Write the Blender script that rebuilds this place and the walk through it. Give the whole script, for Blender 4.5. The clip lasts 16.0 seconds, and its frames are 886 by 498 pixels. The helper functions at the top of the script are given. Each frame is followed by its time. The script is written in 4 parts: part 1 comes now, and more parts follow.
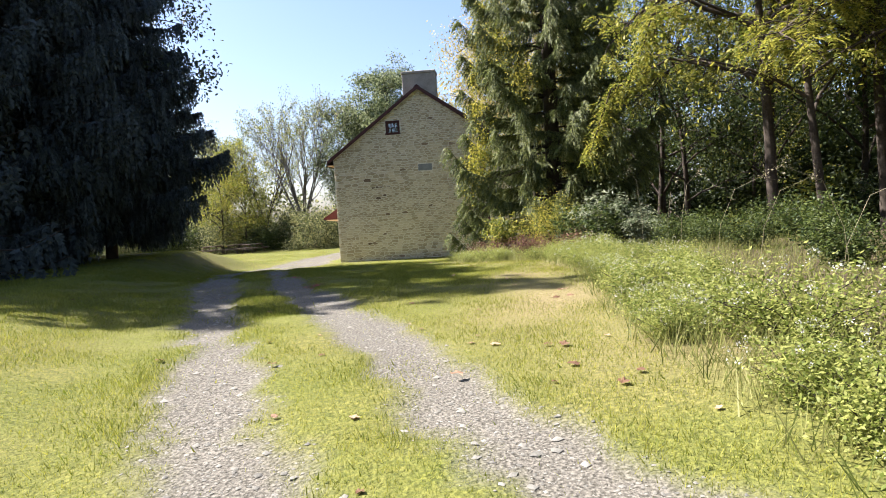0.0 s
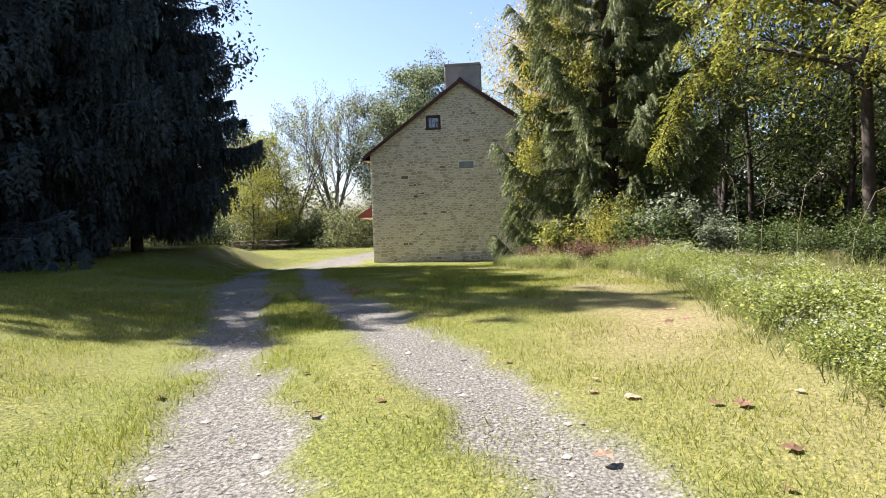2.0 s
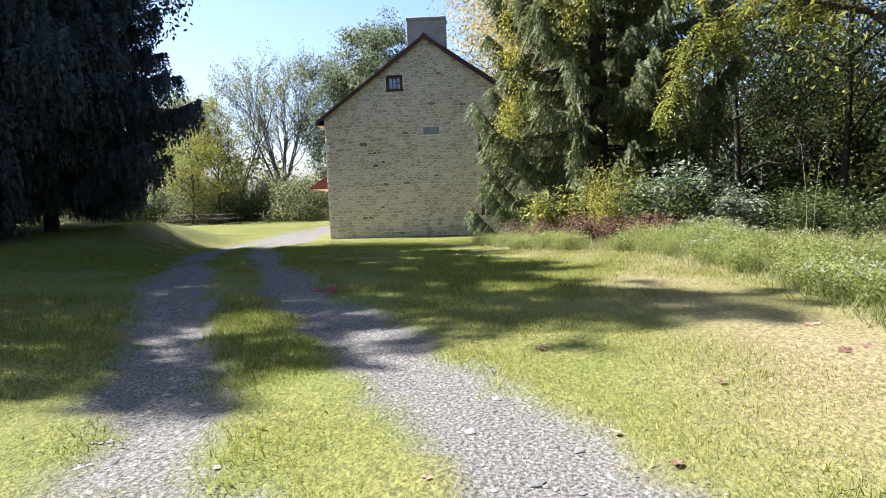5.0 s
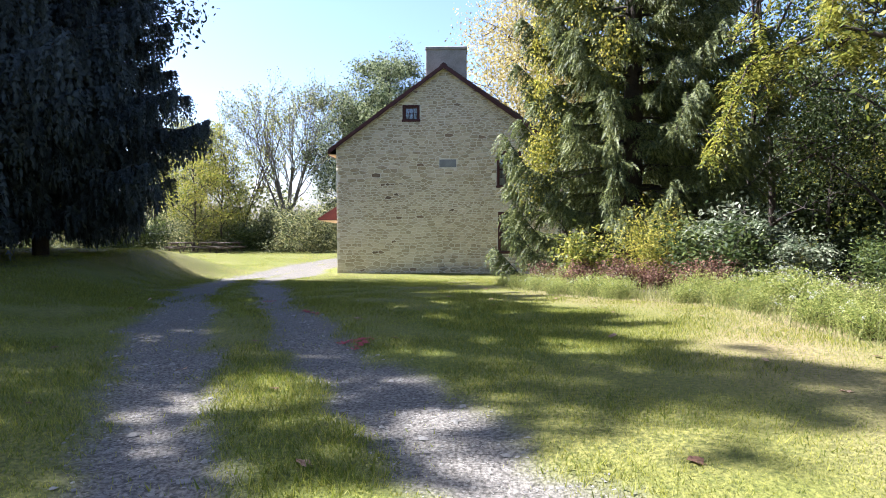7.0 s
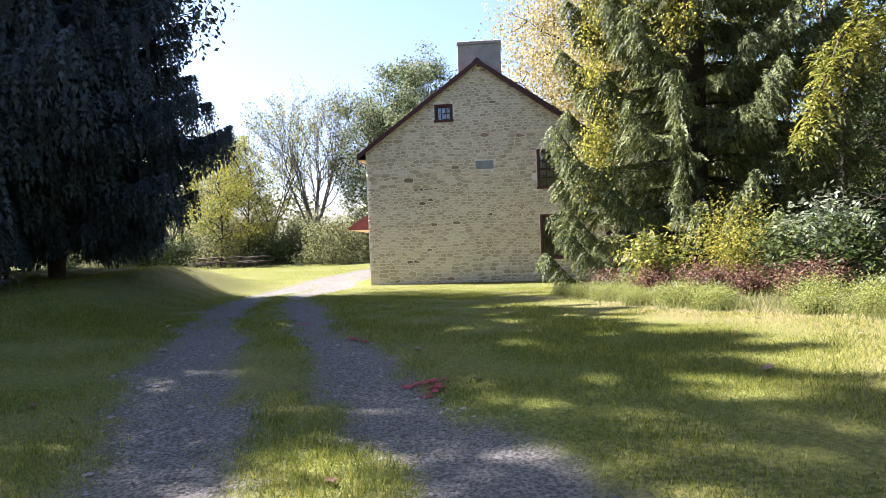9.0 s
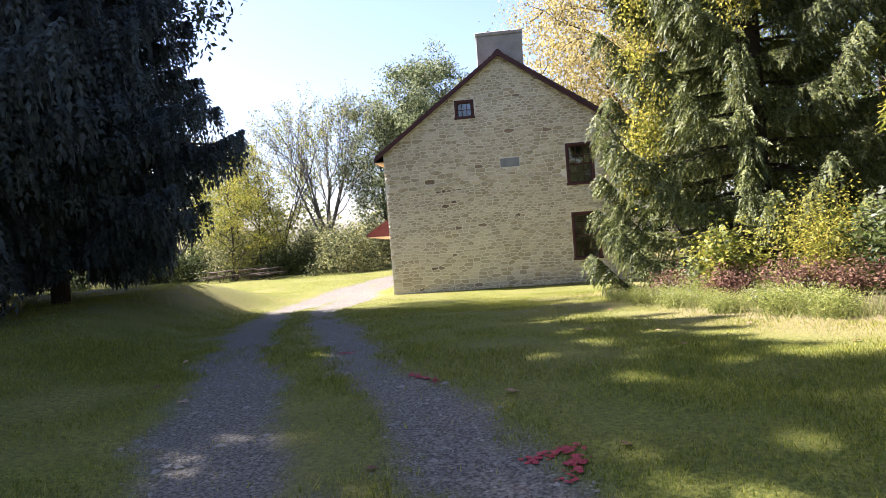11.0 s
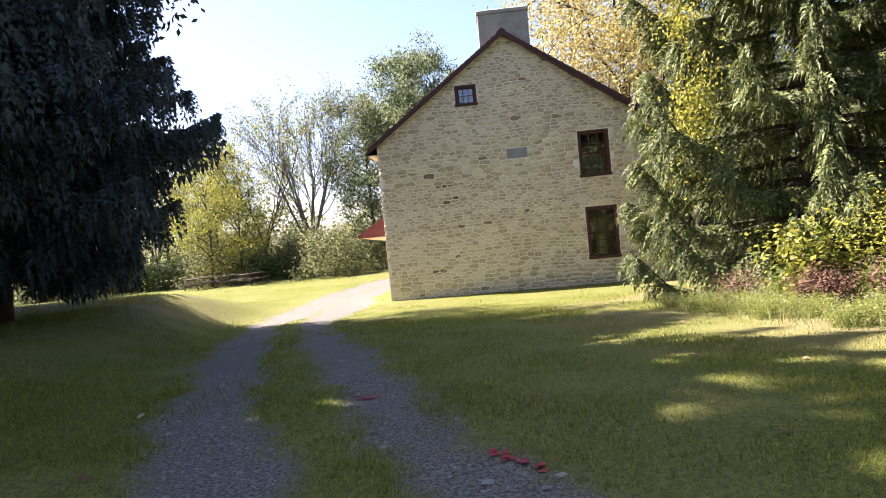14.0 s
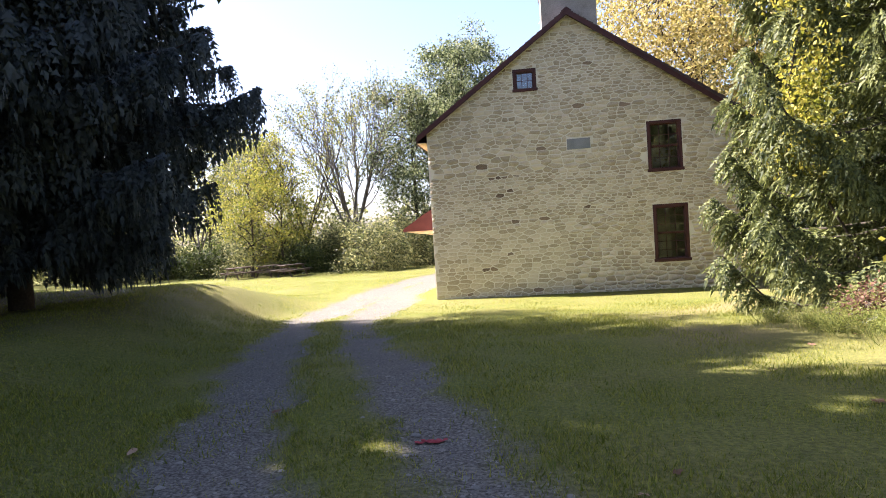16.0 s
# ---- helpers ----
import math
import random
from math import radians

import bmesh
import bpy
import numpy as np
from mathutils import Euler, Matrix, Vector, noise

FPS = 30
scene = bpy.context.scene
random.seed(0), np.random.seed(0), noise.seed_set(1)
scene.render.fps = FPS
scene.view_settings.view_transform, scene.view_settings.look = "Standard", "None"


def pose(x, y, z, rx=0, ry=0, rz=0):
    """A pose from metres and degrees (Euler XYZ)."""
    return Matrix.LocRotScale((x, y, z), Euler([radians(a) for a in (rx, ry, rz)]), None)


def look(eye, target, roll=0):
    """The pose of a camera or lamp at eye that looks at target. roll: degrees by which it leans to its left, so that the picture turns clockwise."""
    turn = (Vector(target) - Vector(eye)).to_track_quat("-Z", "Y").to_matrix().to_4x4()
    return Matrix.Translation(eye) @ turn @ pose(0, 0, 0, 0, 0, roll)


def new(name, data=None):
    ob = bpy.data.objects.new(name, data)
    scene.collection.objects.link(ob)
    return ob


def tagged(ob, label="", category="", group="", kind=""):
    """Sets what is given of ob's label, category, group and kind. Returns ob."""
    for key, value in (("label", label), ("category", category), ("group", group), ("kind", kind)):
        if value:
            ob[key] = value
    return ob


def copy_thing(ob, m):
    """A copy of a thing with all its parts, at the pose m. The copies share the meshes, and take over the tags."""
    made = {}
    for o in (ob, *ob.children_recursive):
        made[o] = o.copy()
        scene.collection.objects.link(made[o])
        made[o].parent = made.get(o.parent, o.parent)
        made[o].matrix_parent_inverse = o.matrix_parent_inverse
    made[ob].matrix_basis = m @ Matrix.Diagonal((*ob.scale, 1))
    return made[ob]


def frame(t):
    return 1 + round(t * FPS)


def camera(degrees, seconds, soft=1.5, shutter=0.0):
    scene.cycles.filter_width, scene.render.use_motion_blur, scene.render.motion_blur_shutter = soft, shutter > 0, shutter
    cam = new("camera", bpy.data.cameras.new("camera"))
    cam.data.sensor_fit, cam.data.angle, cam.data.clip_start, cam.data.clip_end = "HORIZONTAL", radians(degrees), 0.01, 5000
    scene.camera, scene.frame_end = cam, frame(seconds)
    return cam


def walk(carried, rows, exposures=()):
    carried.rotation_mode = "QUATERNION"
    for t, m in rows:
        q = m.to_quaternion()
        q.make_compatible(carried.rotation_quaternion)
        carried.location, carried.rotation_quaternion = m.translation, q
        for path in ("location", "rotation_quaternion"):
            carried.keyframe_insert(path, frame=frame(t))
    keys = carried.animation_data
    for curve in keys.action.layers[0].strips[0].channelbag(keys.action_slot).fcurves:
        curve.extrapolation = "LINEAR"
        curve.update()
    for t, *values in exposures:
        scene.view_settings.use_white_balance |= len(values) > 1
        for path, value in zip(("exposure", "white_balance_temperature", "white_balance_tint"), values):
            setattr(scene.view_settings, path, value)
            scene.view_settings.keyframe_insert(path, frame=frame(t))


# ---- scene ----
cam = camera(69.81, 16.0, soft=0.95)
ROWS = [
    (0.0, 8.880, -33.854, 2.391, -3.33, 3.63, 5.26),
    (0.5, 8.727, -33.379, 2.383, -5.95, -0.06, 4.25),
    (1.0, 8.509, -32.983, 2.363, -8.35, 0.33, 5.56),
    (1.5, 8.369, -32.548, 2.387, -5.37, 2.14, 9.81),
    (2.0, 8.108, -32.085, 2.341, -3.03, 1.95, 7.84),
    (2.5, 7.860, -31.681, 2.391, -3.51, 1.31, 5.28),
    (3.0, 7.686, -31.330, 2.401, -1.39, 0.28, 5.26),
    (3.5, 7.450, -30.958, 2.393, -2.35, 0.54, 2.42),
    (4.0, 7.301, -30.496, 2.388, -4.94, 2.41, 3.24),
    (6.5, 6.455, -28.368, 2.427, -6.17, 0.78, 2.97),
    (7.0, 6.281, -28.044, 2.385, -2.66, 0.16, 3.14),
    (7.5, 6.104, -27.599, 2.405, -4.37, 1.98, 4.40),
    (8.0, 5.962, -27.237, 2.413, -2.86, 0.57, 7.07),
    (8.5, 5.766, -26.889, 2.405, -2.35, 1.16, 3.62),
    (9.0, 5.616, -26.364, 2.351, -1.99, 2.15, 5.35),
    (11.5, 4.556, -24.565, 2.466, -1.63, 5.15, 5.34),
    (12.0, 4.367, -24.166, 2.492, 2.07, 4.91, 3.79),
    (12.5, 4.174, -23.808, 2.500, -1.29, 5.16, 2.89),
    (13.0, 4.113, -23.376, 2.485, -1.48, 4.53, 4.82),
    (13.5, 3.922, -23.021, 2.453, -2.97, 2.75, 3.54),
    (14.0, 3.804, -22.644, 2.439, -1.83, 5.46, 4.29),
    (14.5, 3.733, -22.198, 2.452, -2.45, 3.36, 5.01),
    (15.0, 3.557, -21.865, 2.439, -3.82, 2.75, 3.93),
    (15.5, 3.443, -21.469, 2.426, -2.68, 3.88, 7.91),
    (16.0, 3.292, -21.106, 2.400, -1.86, 3.76, 7.93),
]
walk(cam, [(t, pose(x, y, z, 90 + pitch, roll, yaw)) for t, x, y, z, pitch, roll, yaw in ROWS],
     exposures=[(0.0, 2.08, 5900, 19), (4.0, 2.06, 5450, 21), (6.5, 2.36, 5350, 22), (9.0, 2.54, 5600, 26), (12.0, 2.54, 5900, 28), (16.0, 2.66, 6000, 28)])

# ---- light ----
SUN_EL, SUN_AZ = 48.0, -80.0          # elevation; azimuth clockwise from +y
sun_dir = Vector((math.sin(radians(SUN_AZ)) * math.cos(radians(SUN_EL)), math.cos(radians(SUN_AZ)) * math.cos(radians(SUN_EL)), math.sin(radians(SUN_EL))))
sun = new("sun", bpy.data.lights.new("sun", "SUN"))
sun.data.energy, sun.data.angle, sun.data.color = 5.0, radians(0.6), (1.0, 0.93, 0.80)
sun.matrix_world = look((0, 0, 60), Vector((0, 0, 60)) - sun_dir)
world = bpy.data.worlds.new("sky")
scene.world = world
world.use_nodes = True
wn = world.node_tree.nodes
sky = wn.new("ShaderNodeTexSky")
sky.sky_type, sky.sun_disc = "NISHITA", False
sky.sun_elevation, sky.sun_rotation = radians(SUN_EL), radians(SUN_AZ)
sky.air_density, sky.dust_density, sky.ozone_density = 1.0, 1.6, 1.0
wn["Background"].inputs[1].default_value = 0.057
world.node_tree.links.new(sky.outputs[0], wn["Background"].inputs[0])


# ---- materials ----
def material(name, dark, light, scale=6.0, rough=0.85, bump=0.2, fine=60.0, island=0.0, random_ob=0.0, gloss=0.3, leaf=0.0, metal=0.0):
    """Two scales of noise between two colours, relief, and a random lightness for each island or object."""
    m = bpy.data.materials.new(name)
    m.use_nodes = True
    nt = m.node_tree
    n, l = nt.nodes, nt.links
    b = n["Principled BSDF"]
    b.inputs["Roughness"].default_value = rough
    b.inputs["Metallic"].default_value = metal
    b.inputs["Specular IOR Level"].default_value = gloss
    co = n.new("ShaderNodeTexCoord")
    big = n.new("ShaderNodeTexNoise")
    big.inputs["Scale"].default_value, big.inputs["Detail"].default_value = scale, 4.0
    small = n.new("ShaderNodeTexNoise")
    small.inputs["Scale"].default_value, small.inputs["Detail"].default_value = fine, 3.0
    geo = n.new("ShaderNodeNewGeometry")
    l.new(co.outputs["Object"], big.inputs["Vector"])
    l.new(co.outputs["Object"], small.inputs["Vector"])
    mixn = n.new("ShaderNodeMath")
    mixn.operation = "MULTIPLY_ADD"
    mixn.inputs[1].default_value = 0.45
    l.new(small.outputs[0], mixn.inputs[0])
    half = n.new("ShaderNodeMath")
    half.operation = "MULTIPLY"
    half.inputs[1].default_value = 0.55
    l.new(big.outputs[0], half.inputs[0])
    l.new(half.outputs[0], mixn.inputs[2])
    ramp = n.new("ShaderNodeValToRGB")
    ramp.color_ramp.elements[0].position, ramp.color_ramp.elements[0].color = 0.32, (*dark, 1)
    ramp.color_ramp.elements[1].position, ramp.color_ramp.elements[1].color = 0.68, (*light, 1)
    fac = mixn.outputs[0]
    if island or random_ob:
        add = n.new("ShaderNodeMath")
        add.operation = "MULTIPLY_ADD"
        if island:
            l.new(geo.outputs["Random Per Island"], add.inputs[0])
        else:
            info = n.new("ShaderNodeObjectInfo")
            l.new(info.outputs["Random"], add.inputs[0])
        k = island or random_ob
        add.inputs[1].default_value = k
        sub = n.new("ShaderNodeMath")
        sub.operation = "SUBTRACT"
        sub.inputs[1].default_value = k / 2
        l.new(fac, sub.inputs[0])
        l.new(sub.outputs[0], add.inputs[2])
        fac = add.outputs[0]
    l.new(fac, ramp.inputs[0])
    l.new(ramp.outputs[0], b.inputs["Base Color"])
    if bump:
        bm_ = n.new("ShaderNodeBump")
        bm_.inputs["Strength"].default_value, bm_.inputs["Distance"].default_value = bump, 0.02
        l.new(mixn.outputs[0], bm_.inputs["Height"])
        l.new(bm_.outputs[0], b.inputs["Normal"])
    if leaf:
        tr = n.new("ShaderNodeBsdfTranslucent")
        l.new(ramp.outputs[0], tr.inputs["Color"])
        mx = n.new("ShaderNodeMixShader")
        mx.inputs[0].default_value = leaf
        l.new(b.outputs[0], mx.inputs[1])
        l.new(tr.outputs[0], mx.inputs[2])
        l.new(mx.outputs[0], n["Material Output"].inputs[0])
    return m


M = {}
M["mortar"] = material("lime_mortar", (0.63, 0.58, 0.46), (0.78, 0.73, 0.605), 1.2, 0.95, 0.3, 45)
M["stone"] = material("fieldstone", (0.385, 0.315, 0.2), (0.65, 0.57, 0.41), 3.0, 0.9, 0.4, 26, island=0.36)
M["stone_part"] = material("fieldstone_piece", (0.385, 0.315, 0.2), (0.65, 0.57, 0.41), 3.0, 0.9, 0.4, 26, random_ob=0.36)
M["stone_dark"] = material("iron_stained_stone", (0.14, 0.10, 0.065), (0.30, 0.22, 0.145), 5.0, 0.9, 0.6, 30, random_ob=0.3)
M["chimney"] = material("chimney_render", (0.22, 0.20, 0.17), (0.40, 0.37, 0.32), 2.5, 0.95, 0.6, 30)
M["shingle"] = material("cedar_shingle", (0.05, 0.035, 0.03), (0.13, 0.09, 0.075), 4.0, 0.85, 0.4, 60, island=0.4)
M["trim"] = material("dark_red_brown_paint", (0.045, 0.016, 0.014), (0.085, 0.03, 0.025), 5.0, 0.6, 0.15, 80)
M["porch_red"] = material("red_roof_paint", (0.07, 0.016, 0.013), (0.12, 0.03, 0.023), 3.0, 0.6, 0.15, 60)
M["soffit"] = material("bare_pine_soffit", (0.50, 0.33, 0.16), (0.66, 0.47, 0.25), 3.0, 0.7, 0.1, 60)
M["plaque"] = material("slate_plaque", (0.17, 0.18, 0.18), (0.27, 0.28, 0.28), 3.0, 0.6, 0.1, 50)
M["bark"] = material("bark", (0.022, 0.017, 0.013), (0.076, 0.060, 0.044), 3.0, 0.95, 0.9, 25)
M["bark_pale"] = material("pale_bark", (0.063, 0.054, 0.044), (0.189, 0.170, 0.145), 3.0, 0.95, 0.8, 25)
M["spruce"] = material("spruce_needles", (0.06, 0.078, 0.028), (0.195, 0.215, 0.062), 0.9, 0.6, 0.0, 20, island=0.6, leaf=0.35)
# spruce needles again, darker and bluer: shaded side and veiling haze put into the colour
M["spruce_shade_side"] = material("spruce_needles_shade_side", (0.026, 0.035, 0.034), (0.066, 0.080, 0.074), 1.2, 0.75, 0.0, 20, island=0.4, leaf=0.08)
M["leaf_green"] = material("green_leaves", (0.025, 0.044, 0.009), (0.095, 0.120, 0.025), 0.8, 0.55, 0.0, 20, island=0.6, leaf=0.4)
# darker copy of the green leaves: the canopy's shade is put into the colour
M["leaf_shade"] = material("green_leaves_shade_toned", (0.016, 0.028, 0.007), (0.054, 0.072, 0.018), 0.8, 0.6, 0.0, 20, island=0.6, leaf=0.3)
M["leaf_yellow"] = material("yellow_green_leaves", (0.107, 0.132, 0.016), (0.315, 0.296, 0.044), 0.8, 0.55, 0.0, 20, island=0.6, leaf=0.5)
M["leaf_gold"] = material("golden_leaves", (0.252, 0.208, 0.050), (0.441, 0.365, 0.126), 0.8, 0.6, 0.0, 20, island=0.6, leaf=0.5)
M["leaf_pale"] = material("pale_autumn_leaves", (0.055, 0.072, 0.024), (0.3, 0.295, 0.115), 0.6, 0.55, 0.0, 20, island=0.7, leaf=0.5)
M["leaf_poplar"] = material("pale_grey_green_leaves", (0.050, 0.070, 0.028), (0.24, 0.27, 0.125), 0.6, 0.55, 0.0, 20, island=0.7, leaf=0.4)
M["leaf_silver"] = material("silvery_leaves", (0.055, 0.078, 0.032), (0.235, 0.255, 0.155), 1.0, 0.55, 0.0, 20, island=0.6, leaf=0.3)
M["leaf_rust"] = material("reddish_dry_stalks", (0.1, 0.048, 0.028), (0.2, 0.115, 0.07), 2.0, 0.8, 0.0, 20, island=0.6, leaf=0.3)
M["leaf_vine"] = material("bright_yellow_leaves", (0.151, 0.164, 0.019), (0.378, 0.334, 0.050), 0.8, 0.6, 0.0, 20, island=0.7, leaf=0.5)
M["tall"] = material("tall_grass_blades", (0.107, 0.132, 0.025), (0.265, 0.258, 0.082), 0.6, 0.6, 0.0, 10, island=0.6, leaf=0.45)
M["straw_stalk"] = material("dry_straw_stalk", (0.15, 0.13, 0.07), (0.27, 0.235, 0.14), 6.0, 0.7, 0.0, 30)
M["weed"] = material("weed_leaves", (0.12, 0.155, 0.022), (0.32, 0.335, 0.085), 1.0, 0.6, 0.0, 20, island=0.6, leaf=0.5)
M["flower"] = material("white_flower_heads", (0.4, 0.4, 0.33), (0.54, 0.54, 0.46), 5.0, 0.7, 0.0, 30, island=0.4, leaf=0.3)
M["blade"] = material("grass_blades", (0.115, 0.145, 0.014), (0.3, 0.295, 0.044), 0.5, 0.6, 0.0, 8, island=0.65, leaf=0.45)
M["dry"] = material("dead_brown_leaves", (0.14, 0.075, 0.04), (0.38, 0.25, 0.155), 12.0, 0.85, 0.3, 60, random_ob=0.7, leaf=0.2)
M["pebble"] = material("limestone_gravel", (0.107, 0.102, 0.084), (0.225, 0.214, 0.176), 8.0, 0.9, 0.2, 60, island=0.4)
M["red_paint"] = material("red_marking_paint", (0.2, 0.022, 0.024), (0.36, 0.05, 0.055), 14.0, 0.8, 0.4, 60)
M["table_wood"] = material("weathered_table_wood", (0.05, 0.035, 0.025), (0.13, 0.10, 0.075), 3.0, 0.85, 0.3, 50)
M["sash"] = material("sash_paint", (0.30, 0.28, 0.25), (0.46, 0.43, 0.38), 4.0, 0.6, 0.1, 60)
M["room_dark"] = material("dim_interior_plaster", (0.10, 0.09, 0.08), (0.16, 0.15, 0.13), 3.0, 0.9, 0.1, 40)
glass = bpy.data.materials.new("window_glass")
glass.use_nodes = True
gb = glass.node_tree.nodes["Principled BSDF"]
gb.inputs["Base Color"].default_value = (0.9, 0.95, 0.92, 1)
gb.inputs["Roughness"].default_value, gb.inputs["Transmission Weight"].default_value, gb.inputs["IOR"].default_value = 0.03, 1.0, 1.75
M["glass"] = glass


# ---- building helpers ----
def thing(name, label, category, at=(0, 0, 0), group="", kind="", turn=0.0):
    ob = new(name)
    ob.matrix_world = pose(*at, 0, 0, turn)
    ob.empty_display_size = 0.2
    return tagged(ob, label, category, group, kind)


def part(name, bm, mat, parent=None, label="", smooth=False):
    """Links a bmesh as one mesh object, in its parent's own coordinates."""
    me = bpy.data.meshes.new(name)
    bm.to_mesh(me)
    bm.free()
    me.materials.append(mat)
    if smooth:
        me.polygons.foreach_set("use_smooth", [True] * len(me.polygons))
    ob = new(name, me)
    ob.parent = parent
    return tagged(ob, label)


def raw(name, verts, faces, mat, parent=None, label="", smooth=False):
    """As part(), from arrays of points and of equally long faces."""
    V, F = np.asarray(verts, np.float32).reshape(-1, 3), np.asarray(faces, np.int32)
    me = bpy.data.meshes.new(name)
    k = F.shape[1]
    me.vertices.add(len(V))
    me.vertices.foreach_set("co", V.ravel())
    me.loops.add(F.size)
    me.loops.foreach_set("vertex_index", F.ravel())
    me.polygons.add(len(F))
    me.polygons.foreach_set("loop_start", np.arange(len(F), dtype=np.int32) * k)
    if smooth:
        me.polygons.foreach_set("use_smooth", np.ones(len(F), bool))
    me.update(calc_edges=True)
    me.validate()
    me.materials.append(mat)
    ob = new(name, me)
    ob.parent = parent
    return tagged(ob, label)


def box(bm, x0, x1, y0, y1, z0, z1, bevel=0.0):
    m = Matrix.Translation(((x0 + x1) / 2, (y0 + y1) / 2, (z0 + z1) / 2)) @ Matrix.Diagonal((x1 - x0, y1 - y0, z1 - z0, 1))
    made = bmesh.ops.create_cube(bm, size=1.0, matrix=m)["verts"]
    if bevel:
        edges = {e for v in made for e in v.link_edges}
        bmesh.ops.bevel(bm, geom=list(edges), offset=bevel, segments=1, affect="EDGES")
    return bm


def boxed(x0, x1, y0, y1, z0, z1, bevel=0.0):
    return box(bmesh.new(), x0, x1, y0, y1, z0, z1, bevel)


def prism(points, y0, y1):
    """An outline in x and z, drawn out from y0 to y1."""
    bm = bmesh.new()
    a = [bm.verts.new((x, y0, z)) for x, z in points]
    b = [bm.verts.new((x, y1, z)) for x, z in points]
    bm.faces.new(a)
    bm.faces.new(b[::-1])
    for i in range(len(a)):
        j = (i + 1) % len(a)
        bm.faces.new((a[j], a[i], b[i], b[j]))
    bmesh.ops.recalc_face_normals(bm, faces=bm.faces)
    return bm


def smooth01(v, a, b):
    t = np.clip((np.asarray(v, float) - a) / (b - a), 0, 1)
    return t * t * (3 - 2 * t)


# ---- the lie of the land ----
LEFT_Y = [-60, -31, -29.2, -26.2, -22.0, -18.0, -13.0, -5.3, 2.0, 9.0, 16.0, 40]
LEFT_X = [20, 7.4, 6.57, 5.18, 3.2, 1.52, -0.45, -2.75, -3.1, -2.4, -0.6, 8]
RIGHT_Y = [-60, -31, -29.3, -26.0, -21.7, -18.0, -13.3, -6.5, 2.0, 9.0, 16.0, 40]
RIGHT_X = [22, 9.3, 8.52, 6.98, 4.74, 3.05, 1.33, -1.05, -1.75, -1.1, 0.6, 9]
EDGE_Y = [-60, -31, -28, -24.5, -22, -18, -16, -13.7, -11.0, -8.0, -5.0, 40]
EDGE_X = [11.5, 10.15, 9.9, 9.95, 10.1, 9.4, 7.7, 7.0, 6.6, 7.0, 9.5, 20]


def height(x, y):
    x, y = np.asarray(x, float), np.asarray(y, float)
    t = np.clip((-y - 1) / 18, 0, 1)
    t = t * t * (3 - 2 * t) * 0.35 + t * 0.65
    h = 1.05 * t + 0.03 * np.clip(x - 8, 0, 12) * t
    h_left = 1.38 * (1 - smooth01(y, -6, 5))
    w = smooth01(np.interp(y, LEFT_Y, LEFT_X) - 0.9 - x, 0, 2.6)
    return h * (1 - w) + np.maximum(h, h_left) * w


def ground_z(x, y):
    return float(height(x, y))


# ---- ground ----
def ground_material():
    m = bpy.data.materials.new("lawn_and_gravel")
    m.use_nodes = True
    n, l = m.node_tree.nodes, m.node_tree.links
    b = n["Principled BSDF"]
    b.inputs["Roughness"].default_value = 0.95
    b.inputs["Specular IOR Level"].default_value = 0.15
    co = n.new("ShaderNodeTexCoord")

    def tex(scale, detail=4.0):
        t = n.new("ShaderNodeTexNoise")
        t.inputs["Scale"].default_value, t.inputs["Detail"].default_value = scale, detail
        l.new(co.outputs["Object"], t.inputs["Vector"])
        return t.outputs[0]

    def ramp(src, p0, c0, p1, c1):
        r = n.new("ShaderNodeValToRGB")
        r.color_ramp.elements[0].position, r.color_ramp.elements[0].color = p0, (*c0, 1)
        r.color_ramp.elements[1].position, r.color_ramp.elements[1].color = p1, (*c1, 1)
        l.new(src, r.inputs[0])
        return r.outputs[0]

    def mix(fac, a, c):
        x = n.new("ShaderNodeMix")
        x.data_type = "RGBA"
        l.new(fac, x.inputs["Factor"])
        l.new(a, x.inputs["A"])
        l.new(c, x.inputs["B"])
        return x.outputs["Result"]

    def attr(name):
        a = n.new("ShaderNodeAttribute")
        a.attribute_name = name
        return a.outputs["Fac"]

    grass = mix(ramp(tex(0.55), 0.42, (0, 0, 0), 0.62, (1, 1, 1)), ramp(tex(30), 0.35, (0.062, 0.076, 0.014), 0.7, (0.170, 0.174, 0.034)), ramp(tex(24), 0.35, (0.072, 0.079, 0.019), 0.7, (0.210, 0.196, 0.049)))
    straw = ramp(tex(26), 0.35, (0.12, 0.096, 0.042), 0.68, (0.255, 0.205, 0.10))
    gravel = ramp(tex(42, 6.0), 0.36, (0.060, 0.055, 0.042), 0.66, (0.200, 0.183, 0.147))
    # dark brown ground tone
    brown_floor = ramp(tex(9), 0.35, (0.032, 0.025, 0.013), 0.7, (0.107, 0.082, 0.044))
    col = mix(attr("straw"), grass, straw)
    col = mix(attr("gravel"), col, gravel)
    col = mix(attr("brown_floor"), col, brown_floor)
    l.new(col, b.inputs["Base Color"])
    bu = n.new("ShaderNodeBump")
    bu.inputs["Strength"].default_value, bu.inputs["Distance"].default_value = 0.9, 0.03
    l.new(tex(38, 6.0), bu.inputs["Height"])
    l.new(bu.outputs[0], b.inputs["Normal"])
    return m


def wobble(x, y, f, seed):
    """Cheap smooth noise on arrays, about -1 to 1."""
    r = np.random.RandomState(seed)
    s = 0
    for i in range(5):
        a, ph, k = r.uniform(0, 6.283), r.uniform(0, 6.283), f * r.uniform(0.6, 1.9)
        s = s + np.sin((x * math.cos(a) + y * math.sin(a)) * k + ph)
    return s / 3.0


